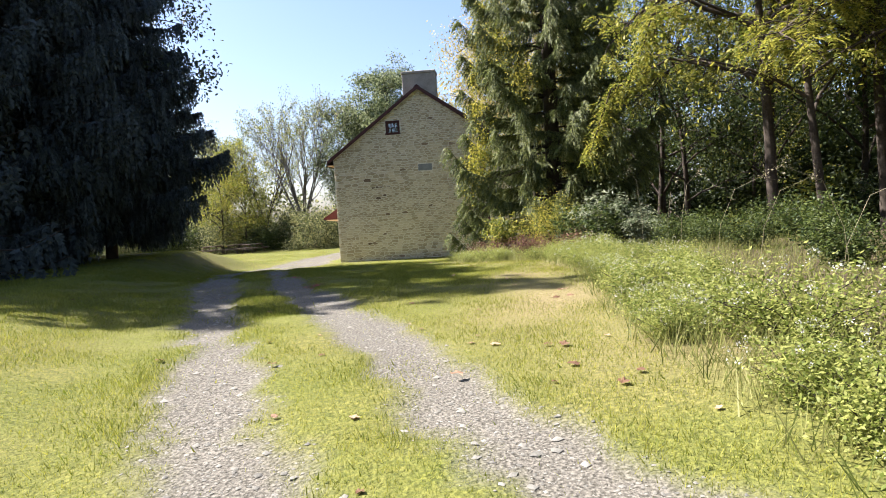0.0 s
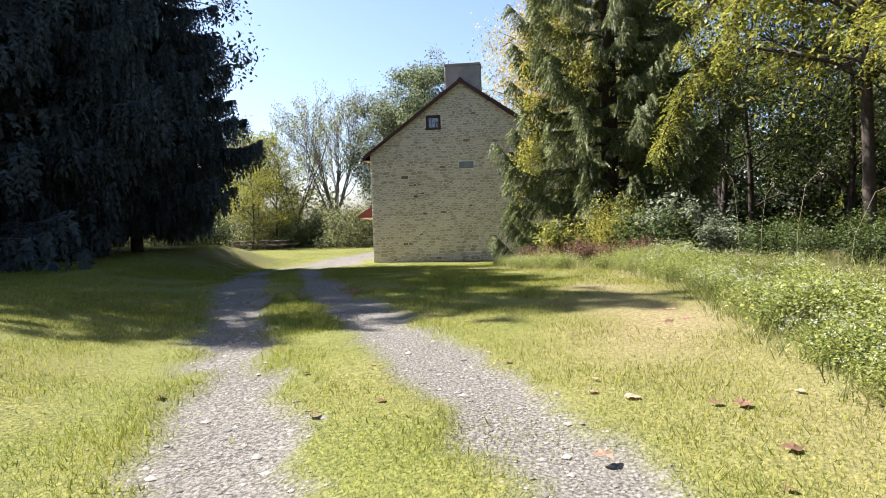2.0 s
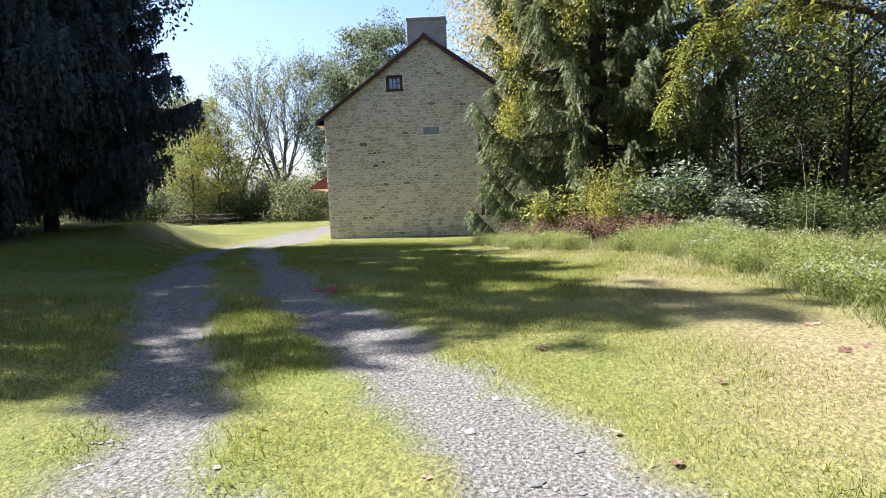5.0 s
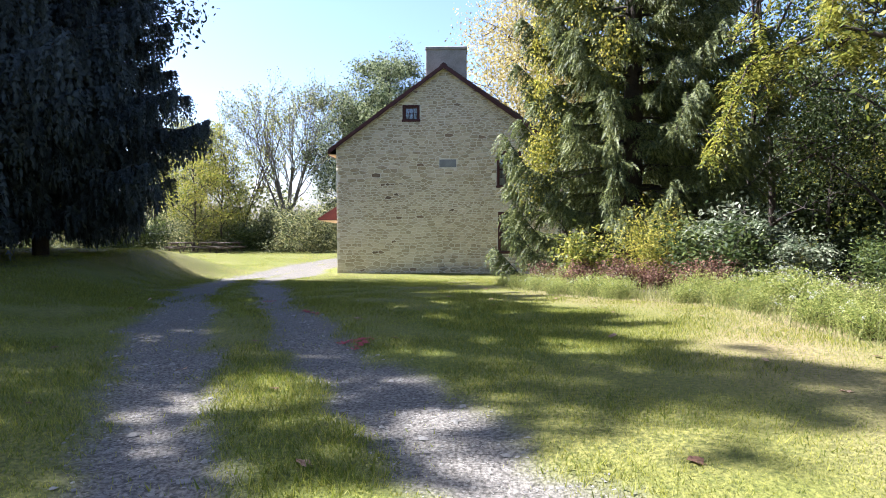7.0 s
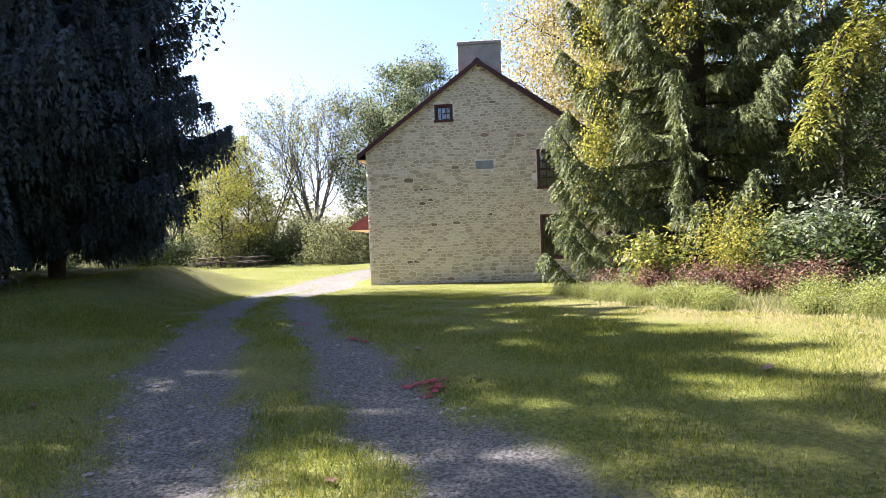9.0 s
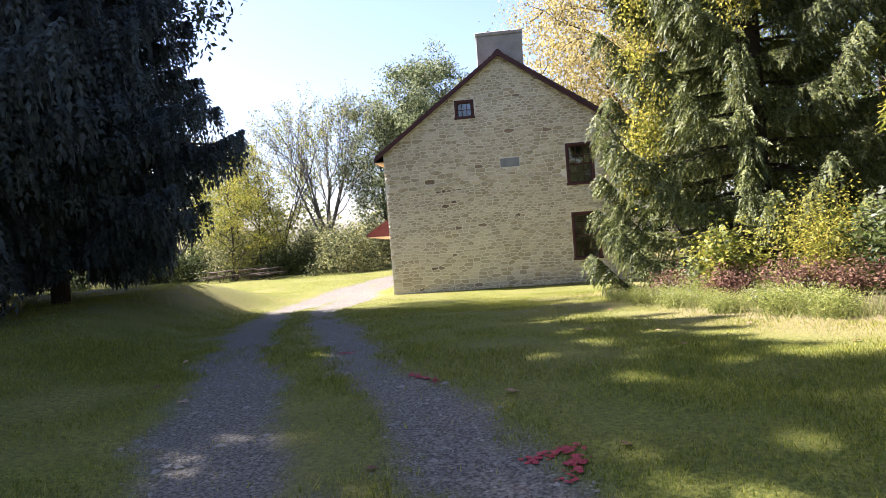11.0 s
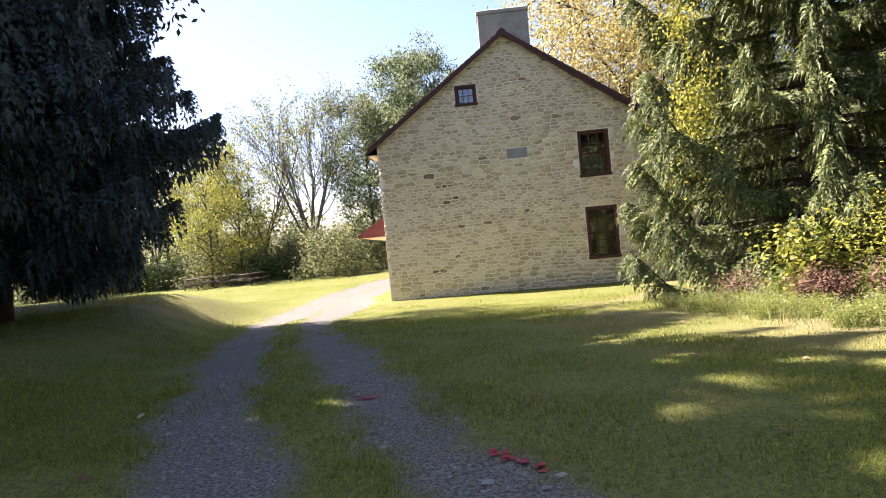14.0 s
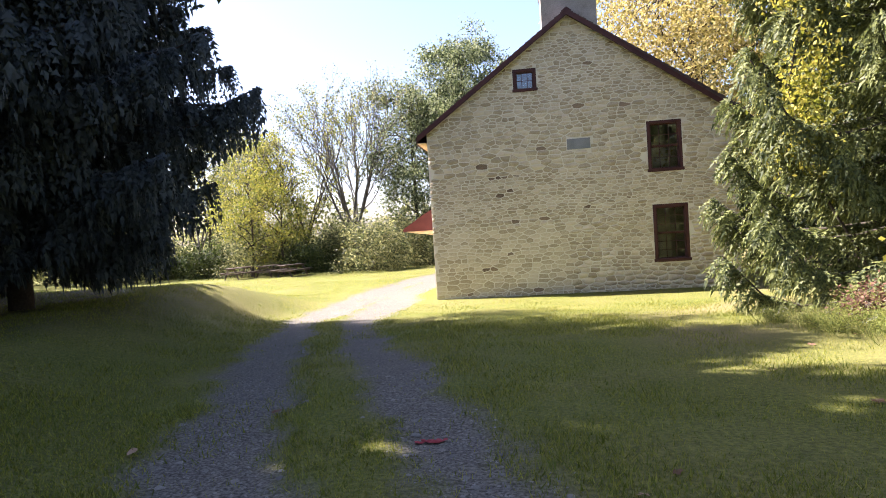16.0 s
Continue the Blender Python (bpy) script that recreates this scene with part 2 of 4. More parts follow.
def gravel_mask(x, y):
    out = 0
    for Y, X, wide in ((LEFT_Y, LEFT_X, 0.41), (RIGHT_Y, RIGHT_X, 0.39)):
        d = np.abs(x - np.interp(y, Y, X)) * 0.89
        w = wide + 0.13 * wobble(x, y, 2.2, 3) + 0.09 * wobble(x, y, 7.0, 4) + 0.05 * wobble(x, y, 17.0, 41) + 0.3 * smooth01(y, -7, 0)
        out = np.maximum(out, 1 - smooth01(d - w, -0.17, 0.17))
    return out * (1 - smooth01(y, 22, 30))


def straw_mask(x, y):
    e = np.interp(y, EDGE_Y, EDGE_X) - x
    s = smooth01(e, 2.6, 0.4) * smooth01(y, -31, -28) * (0.55 + 0.45 * wobble(x, y, 1.1, 9))
    mound = np.exp(-((x + 7) / 3.4) ** 2 - ((y + 6) / 3.5) ** 2) * 0.7
    s = s * 1.1
    return np.clip(np.maximum(s, mound) + 0.18 * wobble(x, y, 0.9, 8), 0, 0.9)


def brown_floor_mask(x, y):
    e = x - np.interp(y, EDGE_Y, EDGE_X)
    # darker brown oval around the left-hand spruces; the rest lies beyond the lawn edge
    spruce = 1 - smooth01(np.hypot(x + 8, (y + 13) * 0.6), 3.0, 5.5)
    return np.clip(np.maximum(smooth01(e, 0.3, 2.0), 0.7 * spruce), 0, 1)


def build_ground():
    xs = np.unique(np.round(np.concatenate([np.linspace(-1500, -60, 12), np.linspace(-60, -10, 40), np.arange(-10, 13, 0.12), np.linspace(13, 60, 36), np.linspace(60, 1500, 12)]), 3))
    ys = np.unique(np.round(np.concatenate([np.linspace(-1500, -70, 10), np.linspace(-70, -36, 20), np.arange(-36, 4, 0.12), np.arange(4, 30, 0.4), np.linspace(30, 70, 20), np.linspace(70, 1500, 10)]), 3))
    X, Y = np.meshgrid(xs, ys)
    Z = height(X, Y)
    g = gravel_mask(X, Y)
    near = np.exp(-(np.hypot(X - 4, Y + 16) / 60) ** 2)
    Z = Z + near * (0.012 * wobble(X, Y, 1.3, 1) + 0.008 * wobble(X, Y, 4.0, 2)) - 0.035 * g
    V = np.stack([X, Y, Z], -1).reshape(-1, 3)
    nx, ny = len(xs), len(ys)
    i = np.arange(nx * ny).reshape(ny, nx)
    F = np.stack([i[:-1, :-1], i[:-1, 1:], i[1:, 1:], i[1:, :-1]], -1).reshape(-1, 4)
    ob = raw("ground", V, F, ground_material(), smooth=True)
    for name, f in (("gravel", g), ("straw", straw_mask(X, Y)), ("brown_floor", brown_floor_mask(X, Y))):
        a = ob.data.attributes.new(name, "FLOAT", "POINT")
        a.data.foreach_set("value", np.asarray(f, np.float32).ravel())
    return tagged(ob, "mown yellow-green lawn crossed by two gravel wheel tracks", "ground", kind="structure")


build_ground()

# ---- house ----
W, D, EAVE, RIDGE, XR = 9.78, 8.2, 5.56, 9.0, 4.80
house = thing("stone_house", "two-storey rubble-stone house with gable end and dark shingle roof", "house")


def gable_z(x):
    return EAVE + (RIDGE - EAVE) * (x / XR if x < XR else (W - x) / (W - XR))


HOLES = {"attic_window": (2.97, 3.73, 6.70, 7.42), "upper_window": (7.10, 8.17, 3.78, 5.38), "lower_window": (7.16, 8.25, 0.89, 2.72)}
THICK = 0.5


def gable_wall():
    """The gable end, cut into vertical strips so that the openings go through it."""
    bm = bmesh.new()
    cuts = sorted({0, XR, W, *[v for h in HOLES.values() for v in h[:2]]})
    for x0, x1 in zip(cuts, cuts[1:]):
        spans = sorted((h[2], h[3]) for h in HOLES.values() if h[0] <= x0 + 1e-6 and h[1] >= x1 - 1e-6)
        z = -0.6
        for a, b in spans + [(None, None)]:
            top0, top1 = (a, a) if a is not None else (gable_z(x0), gable_z(x1))
            sub = prism([(x0, z), (x1, z), (x1, top1), (x0, top0)], 0, THICK)
            me = bpy.data.meshes.new("strip")
            sub.to_mesh(me)
            sub.free()
            bm.from_mesh(me)
            bpy.data.meshes.remove(me)
            z = b
    bmesh.ops.remove_doubles(bm, verts=bm.verts, dist=0.0005)
    return bm


gable = part("gable_wall", gable_wall(), M["mortar"], house, "lime-pointed rubble stone gable wall")
part("side_wall", boxed(0, THICK, THICK, D, -0.6, EAVE - 0.02), M["mortar"], house)
part("side_wall", boxed(W - THICK, W, THICK, D, -0.6, EAVE - 0.02), M["mortar"], house)
rear = boxed(THICK, W - THICK, D - THICK, D, -0.6, 5.6)
rear_top = prism([(THICK, 5.6), (W - THICK, 5.6), (XR, RIDGE - 0.1)], D - THICK, D)
part("rear_wall", rear, M["mortar"], house)
part("rear_gable", rear_top, M["mortar"], house)
part("attic_floor", boxed(THICK, W - THICK, THICK, D - THICK, 5.55, 5.7), M["room_dark"], house)
part("upper_floor", boxed(THICK, W - THICK, THICK, D - THICK, 2.9, 3.1), M["room_dark"], house)
part("ground_floor", boxed(THICK, W - THICK, THICK, D - THICK, 0.1, 0.25), M["room_dark"], house)


def roof_slope(x_out, sign):
    """One pitch: a boarded slab with its courses of shingles stepped along it."""
    run = abs(XR - x_out)
    rise = RIDGE - gable_z(min(max(x_out, 0), W)) + (abs(min(x_out, 0)) + max(x_out - W, 0)) * (RIDGE - EAVE) / XR
    deck = [(XR, RIDGE + 0.02), (x_out, RIDGE - rise + 0.02), (x_out, RIDGE - rise + 0.06), (XR, RIDGE + 0.06)]
    roof = part("roof", prism(deck, -0.198, D + 0.198), M["shingle"], house, "dark weathered shingle roof")
    n = 26
    for i in range(n):
        a, b = i / n, (i + 1) / n
        xa, xb = XR + sign * run * a, XR + sign * run * b
        za, zb = RIDGE - rise * a, RIDGE - rise * b
        pts = [(xa, za + 0.064), (xb, zb + 0.064), (xb, zb + 0.175), (xa, za + 0.15)]
        part("shingle_course", prism(pts, -0.20, D + 0.2), M["shingle"], roof)


roof_slope(-0.30, -1)
roof_slope(W + 0.30, 1)
for sgn, xo in ((-1, -0.30), (1, W + 0.30)):
    k = (RIDGE - EAVE) / XR
    zo = RIDGE - k * abs(XR - xo)
    part("rake_board", prism([(XR, RIDGE - 0.05), (xo, zo - 0.05), (xo, zo + 0.12), (XR, RIDGE + 0.13)], -0.235, -0.205), M["trim"], house, "dark red-brown painted rake board")
part("ridge_cap", prism([(XR - 0.16, RIDGE + 0.09), (XR + 0.16, RIDGE + 0.09), (XR, RIDGE + 0.21)], -0.21, D + 0.2), M["trim"], house)
part("eave_board", boxed(-0.33, -0.30, -0.2, D + 0.2, 5.22, 5.44), M["trim"], house)
part("eave_soffit", boxed(-0.30, 0, -0.19, D, 5.24, 5.27), M["soffit"], house, "pale wooden soffit under the eave")


def chimney_bm():
    bm = bmesh.new()
    box(bm, 4.0, 5.78, 0.12, 1.12, 8.0, 9.82)
    box(bm, 3.97, 5.81, 0.09, 1.15, 9.82, 9.96)
    bmesh.ops.bevel(bm, geom=list(bm.edges), offset=0.02, segments=1, affect="EDGES")
    bmesh.ops.subdivide_edges(bm, edges=list(bm.edges), cuts=4, use_grid_fill=True)
    for v in bm.verts:
        v.co += 0.012 * noise.noise_vector(v.co * 3)
    return bm


part("chimney", chimney_bm(), M["chimney"], house, "squat grey stone chimney at the gable")


def window(name, x0, x1, z0, z1, cols, rows, sashes):
    """A sunk window: frame, sill, lintel, sashes with bars, and panes."""
    f = 0.10
    w = part(name, boxed(x0, x0 + f, -0.015, 0.16, z0, z1, 0.008), M["trim"], house, "dark red-brown window frame with small panes")
    part("jamb", boxed(x1 - f, x1, -0.015, 0.16, z0, z1, 0.008), M["trim"], w)
    part("head", boxed(x0 + f, x1 - f, -0.012, 0.16, z1 - f, z1, 0.008), M["trim"], w)
    part("sill", boxed(x0 - 0.03, x1 + 0.03, -0.05, 0.16, z0 - 0.02, z0 + f * 0.8, 0.01), M["trim"], w)
    a, b, c, d = x0 + f, x1 - f, z0 + f * 0.8, z1 - f
    for s in range(sashes):
        s0, s1 = c + (d - c) * s / sashes, c + (d - c) * (s + 1) / sashes
        y = 0.07 + 0.035 * (1 - s % 2)
        bm = bmesh.new()
        t = 0.035
        box(bm, a, a + t, y, y + 0.03, s0, s1)
        box(bm, b - t, b, y, y + 0.03, s0, s1)
        box(bm, a + t, b - t, y, y + 0.03, s0, s0 + t)
        box(bm, a + t, b - t, y, y + 0.03, s1 - t, s1)
        for i in range(1, cols):
            xx = a + (b - a) * i / cols
            box(bm, xx - 0.011, xx + 0.011, y + 0.003, y + 0.027, s0 + t, s1 - t)
        for j in range(1, rows):
            zz = s0 + (s1 - s0) * j / rows
            box(bm, a + t, b - t, y + 0.005, y + 0.025, zz - 0.011, zz + 0.011)
        part("sash", bm, M["trim"], w)
        for i in range(cols):
            for j in range(rows):
                xa, xb = a + (b - a) * i / cols, a + (b - a) * (i + 1) / cols
                za, zb = s0 + (s1 - s0) * j / rows, s0 + (s1 - s0) * (j + 1) / rows
                p = part("pane", boxed(xa + 0.008, xb - 0.008, y + 0.013, y + 0.017, za + 0.008, zb - 0.008), M["glass"], w)
                p.visible_shadow = False


window("attic_window", *HOLES["attic_window"], 3, 2, 1)
window("upper_window", *HOLES["upper_window"], 3, 2, 2)
window("lower_window", *HOLES["lower_window"], 3, 3, 2)
part("plaque", boxed(4.59, 5.33, -0.03, 0.02, 4.68, 5.02, 0.006), M["plaque"], house, "plain grey slate plaque set in the gable")

# porch roof on the long side
porch = part("porch_roof", prism([(-1.62, 2.36), (-1.62, 2.46), (-0.004, 3.45), (-0.004, 2.36)], 3.0, 7.8), M["porch_red"], house, "red-painted lean-to porch roof")
part("soffit", prism([(-1.56, 2.352), (-0.01, 2.352), (-0.01, 2.10)], 3.02, 7.78), M["soffit"], porch, "bare wooden porch soffit")


# ---- trees ----
def tube(points, radii, sides=7):
    """Points and faces of a bent, tapered limb."""
    P = np.asarray(points, float)
    V, F = [], []
    for i, p in enumerate(P):
        t = P[min(i + 1, len(P) - 1)] - P[max(i - 1, 0)]
        t /= np.linalg.norm(t) + 1e-9
        u = np.cross(t, (0.3, 1, 0.2))
        u /= np.linalg.norm(u) + 1e-9
        v = np.cross(t, u)
        for k in range(sides):
            a = 2 * math.pi * k / sides
            V.append(p + radii[i] * (math.cos(a) * u + math.sin(a) * v))
    for i in range(len(P) - 1):
        for k in range(sides):
            j = (k + 1) % sides
            F.append((i * sides + k, i * sides + j, (i + 1) * sides + j, (i + 1) * sides + k))
    return np.array(V), np.array(F)


def merge(lists):
    V, F, o = [], [], 0
    for v, f in lists:
        V.append(v)
        F.append(np.asarray(f) + o)
        o += len(v)
    return np.concatenate(V), np.concatenate(F)


def diamonds(c, along, across, length, width):
    """One pointed leaf (two triangles on four points) at each centre."""
    a, b = along * length[:, None] / 2, across * width[:, None] / 2
    V = np.stack([c - a, c + b, c + a, c - b], 1).reshape(-1, 3)
    i = np.arange(len(c))[:, None] * 4
    return V, np.concatenate([i + [0, 1, 2, 3]], 0)


def unit(v):
    return v / (np.linalg.norm(v, axis=-1, keepdims=True) + 1e-9)


def broadleaf(name, label, mat, bark, h, crown_r, leaves, seed, leaf=0.2, clear=0.35, group="", trunk=0.0, forks=7, droop=0.0, lean=(0, 0), tight=0.15):
    """Tapered trunk, limbs that fork, and a loose crown of single leaves in clumps at the limb ends."""
    r = np.random.RandomState(seed)
    tr = thing(name, label, "tree", group=group)
    limbs, tips = [], []
    tr_r = trunk or h * 0.014
    pts = [np.array([lean[0] * s ** 1.5 + 0.12 * h * 0.15 * math.sin(s * 3 + seed), lean[1] * s ** 1.5 + 0.02 * h * math.cos(s * 4 + seed), -0.5 + s * (h * 0.9 + 0.5)]) for s in np.linspace(0, 1, 9)]
    limbs.append(tube(pts, [tr_r * (1.25 if i == 0 else 1 - 0.85 * i / 8) for i in range(9)], 8))
    for k in range(forks):
        s = clear + (0.9 - clear) * (k + r.uniform(0, 0.8)) / forks
        i = s * 8
        base = pts[int(i)] * (1 - i % 1) + pts[min(int(i) + 1, 8)] * (i % 1)
        a = k * 2.4 + r.uniform(-0.5, 0.5)
        reach = crown_r * (1.0 - 0.5 * max(0, (s - 0.55) / 0.45)) * r.uniform(0.75, 1.05)
        up = r.uniform(0.35, 0.9) * reach
        line = [base + np.array([math.cos(a) * reach * q, math.sin(a) * reach * q, up * q ** 0.8 - droop * reach * q * q]) + r.normal(0, 0.05, 3) * reach * q for q in np.linspace(0, 1, 6)]
        limbs.append(tube(line, [tr_r * 0.42 * (1 - 0.85 * q) for q in np.linspace(0, 1, 6)], 5))
        for q in (0.45, 0.7, 0.85, 1.0):
            b = line[int(q * 5)]
            for _ in range(3):
                e = b + unit(r.normal(0, 1, 3) + np.array([math.cos(a) * 0.6, math.sin(a) * 0.6, 0.35])) * crown_r * r.uniform(0.18, 0.38)
                limbs.append(tube([b, (b + e) / 2 + r.normal(0, 0.04, 3), e], [tr_r * 0.13, tr_r * 0.09, tr_r * 0.03], 4))
                tips.append(e)
    for _ in range(6):
        e = pts[8] + r.normal(0, 1, 3) * crown_r * 0.3
        limbs.append(tube([pts[7], (pts[7] + e) / 2, e], [tr_r * 0.2, tr_r * 0.12, tr_r * 0.03], 4))
        tips.append(e)
    V, F = merge(limbs)
    raw("trunk", V, F, bark, tr, smooth=True)
    tips = np.array(tips)
    which = r.randint(0, len(tips), leaves)
    spread = crown_r * tight
    c = tips[which] + r.normal(0, 1, (leaves, 3)) * spread * np.array([1, 1, 0.75])
    al = unit(r.normal(0, 1, (leaves, 3)) + np.array([0, 0, -0.5]))
    ac = unit(np.cross(al, r.normal(0, 1, (leaves, 3))))
    ln = leaf * r.uniform(0.6, 1.3, leaves)
    V, F = diamonds(c, al, ac, ln, ln * 0.5)
    raw("crown", V, F, mat, tr)
    return tr


def vase_tree(name, label, mat, bark, h, spread, leaves, seed, group="", stems=4, leaf=0.15):
    """A short bole that forks low into steep limbs, each forking twice again into fine twigs with few leaves."""
    r = np.random.RandomState(seed)
    tr = thing(name, label, "tree", group=group)
    bole = np.array([0.0, 0.0, h * 0.16])
    limbs = [tube([(0, 0, -0.5), bole * 0.5, bole], [h * 0.017, h * 0.0135, h * 0.0125], 8)]
    tips = []

    def grow(start, way, length, rad, level):
        q = np.linspace(0, 1, 5)[:, None]
        bend = r.normal(0, 0.10, 3) * length
        line = start + way * length * q + np.array([0, 0, 0.10 * length]) * q ** 2 + bend * q * (1 - q) * 2
        limbs.append(tube(line, [rad * (1 - 0.5 * t) for t in np.linspace(0, 1, 5)], 6 if level == 0 else 4))
        if level == 3:
            tips.extend(line[2:])
            return
        for k in range((4, 4, 4)[level]):
            at = line[(2, 3, 4, 4)[k]]
            w = unit(way + r.normal(0, 0.34, 3) * np.array([1, 1, 0.6]) + np.array([0, 0, 0.05]))
            grow(at, w, length * r.uniform(0.48, 0.72), rad * 0.5, level + 1)

    for k in range(stems):
        a = 2 * math.pi * (k + r.uniform(-0.3, 0.3)) / stems
        grow(bole, unit(np.array([math.cos(a) * spread, math.sin(a) * spread, 1.0])), h * 0.40 * r.uniform(0.85, 1.1), h * 0.0085, 0)
    V, F = merge(limbs)
    raw("trunk", V, F, bark, tr, smooth=True)
    tips = np.array(tips)
    c = tips[r.randint(0, len(tips), leaves)] + r.normal(0, 0.16, (leaves, 3))
    al = unit(r.normal(0, 1, (leaves, 3)) + np.array([0, 0, -0.5]))
    ln = leaf * r.uniform(0.6, 1.3, leaves)
    V, F = diamonds(c, al, unit(np.cross(al, r.normal(0, 1, (leaves, 3)))), ln, ln * 0.55)
    raw("crown", V, F, mat, tr)
    return tr


def needle_twigs(r, p, off, d, hang, wide, ahead=0.12, rows=5):
    """Drooping twigs from the points p: a herringbone of thin needle tufts on each, as loose triangles."""
    m, down, out = len(p), np.array([0, 0, -1.0]), []

    def at(u):
        u = max(u, 0.0)
        return p + off * (0.25 + 0.75 * u) + down * (hang * u ** 1.6)[:, None] + d * ahead * u

    flat = unit(r.normal(0, 1, (m, 3)))
    for s in range(rows):
        u = (s + 0.4) / rows
        c = at(u) + r.normal(0, 0.015, (m, 3))
        t = unit(at(u + 0.15) - at(u - 0.1))
        side = unit(np.cross(t, flat))
        ln = r.uniform(0.10, 0.19, m)[:, None] * (1.1 - 0.35 * u) * (5 / rows) ** 1.1
        w = t * 0.022 * wide
        for g in (-1, 1):
            tip = c + (t * 0.75 + side * g * 0.8 + r.normal(0, 0.15, (m, 3))) * ln
            out.append(np.stack([c - w, c + w, tip], 1))
    c, t = at(0.95), unit(at(1.05) - at(0.8))
    side = unit(np.cross(t, flat)) * 0.02 * wide
    out.append(np.stack([c - side, c + side, c + t * r.uniform(0.1, 0.2, m)[:, None]], 1))
    return np.stack(out, 1).reshape(-1, 3)


def spruce(name, label, mat, at, h, radius, seed, power=0.75, base=0.6, sprays=80, whorls=36, turn=0.0, wide=1.0, skirt=0.0, droop=1.0, ahead=0.12, lift=1.6, rows=5):
    """Norway spruce: whorls of limbs that sag and turn up at the ends, hung with drooping sprays."""
    r = np.random.RandomState(seed)
    tr = thing(name, label, "tree", at=at, turn=turn)
    limbs = [tube([(0, 0, -0.4), (0.05, 0, h * 0.3), (0, 0.06, h * 0.7), (0, 0, h)], [h * 0.017, h * 0.013, h * 0.006, 0.01], 9)]
    twigs = []
    for k in range(whorls):
        z = base + (h - base) * (k / whorls) ** 1.05
        rr = radius * max(1 - z / h, 0.02) ** power
        rr *= 1 - skirt * (1 - float(smooth01(z, 0.5, 4.5)))
        n = 8 if z < h * 0.6 else 6
        for j in range(n):
            a = 2 * math.pi * (j + r.uniform(-0.35, 0.35)) / n + k * 1.7
            reach = rr * r.uniform(0.66, 1.08) * (1.14 if r.uniform() < 0.15 and z > 3.5 else 1.0)
            d = np.array([math.cos(a), math.sin(a), 0])
            sag = reach * r.uniform(0.18, 0.34)
            q = np.linspace(0, 1, 7)[:, None]
            line = np.array([0, 0, z + r.uniform(-0.15, 0.15)]) + d * reach * q + np.array([0, 0, 1]) * (0.12 * reach * q - sag * 2.2 * q ** 2 + sag * lift * q ** 4)
            limbs.append(tube(line, [0.035 * (1 - 0.8 * t) * (0.5 + reach / 4) for t in np.linspace(0, 1, 7)], 4))
            m = int(sprays * (0.35 + 0.65 * reach / radius))
            t = r.uniform(0.15, 1.0, m) ** 0.8
            i = np.minimum((t * 6).astype(int), 5)
            f = (t * 6 - i)[:, None]
            p = line[i] * (1 - f) + line[i + 1] * f
            side = np.array([-d[1], d[0], 0])
            off = r.uniform(-1, 1, m)[:, None] * side * (0.20 + 0.30 * (1 - t[:, None])) * (0.5 + 0.25 * reach)
            hang = r.uniform(0.2, 0.8, m) * (0.45 + 0.12 * reach) * droop
            twigs.append(needle_twigs(r, p, off, d, hang, wide, ahead, rows))
    V, F = merge(limbs)
    raw("trunk", V, F, M["bark"], tr, smooth=True)
    V = np.concatenate(twigs)
    raw("crown", V, np.arange(len(V)).reshape(-1, 3), mat, tr)
    return tr


def shrub(name, label, mat, r_, h, leaves, seed, leaf=0.1, stems=12, category="bush", group="", dome=0.0):
    """Many stems from one foot, each leafed along its upper part."""
    r = np.random.RandomState(seed)
    b = thing(name, label, category, group=group)
    limbs, C, A = [], [], []
    per = leaves // stems
    for k in range(stems):
        a, rad = r.uniform(0, 6.283), r_ * math.sqrt(r.uniform(0.03, 1))
        top = np.array([math.cos(a) * rad, math.sin(a) * rad, h * (1 - 0.5 * (rad / r_) ** 2) * r.uniform(0.7, 1.1)])
        line = np.array([top * np.array([max(q, 0) ** 1.3 * 0.9 + 0.1, max(q, 0) ** 1.3 * 0.9 + 0.1, q]) for q in np.linspace(-0.05, 1, 6)]) + r.normal(0, 0.02, (6, 3))
        limbs.append(tube(line, [0.010 * (1 - 0.7 * q) for q in np.linspace(0, 1, 6)], 3))
        t = r.uniform(0.15, 1.0, per)
        i = np.minimum((t * 5).astype(int), 4)
        f = (t * 5 - i)[:, None]
        C.append(line[i] * (1 - f) + line[i + 1] * f + r.normal(0, 1, (per, 3)) * r_ * 0.16)
    V, F = merge(limbs)
    tagged(raw("stem", V, F, M["bark"], b, smooth=True), kind="stuff")
    C = np.concatenate(C)
    if dome:
        n = int(len(C) * dome)
        q = unit(r.normal(0, 1, (70, 3)) * np.array([1, 1, 0.9]))
        q[:, 2] = np.abs(q[:, 2])
        mid = q * (r.uniform(0.35, 1.0, (70, 1)) ** 0.5) * np.array([r_, r_, h * 0.95])
        C[:n] = mid[r.randint(0, 70, n)] + r.normal(0, 1, (n, 3)) * r_ * 0.13
    C[:, 2] = np.maximum(C[:, 2], 0.03)
    al = unit(r.normal(0, 1, C.shape) * np.array([1, 1, 0.6]) + np.array([0, 0, 0.1]))
    ac = unit(np.cross(al, r.normal(0, 0.5, C.shape) + np.array([0, 0, 1.0])))
    ln = leaf * r.uniform(0.6, 1.35, len(C))
    V, F = diamonds(C, al, ac, ln, ln * 0.5)
    raw("foliage", V, F, mat, b)
    return b


def plant(ob, x, y, turn=0.0, s=1.0, sink=0.0):
    """Moves a thing made at the origin to its place on the ground."""
    ob.matrix_world = pose(x, y, ground_z(x, y) - sink, 0, 0, turn) @ Matrix.Diagonal((s, s, s, 1))
    return ob


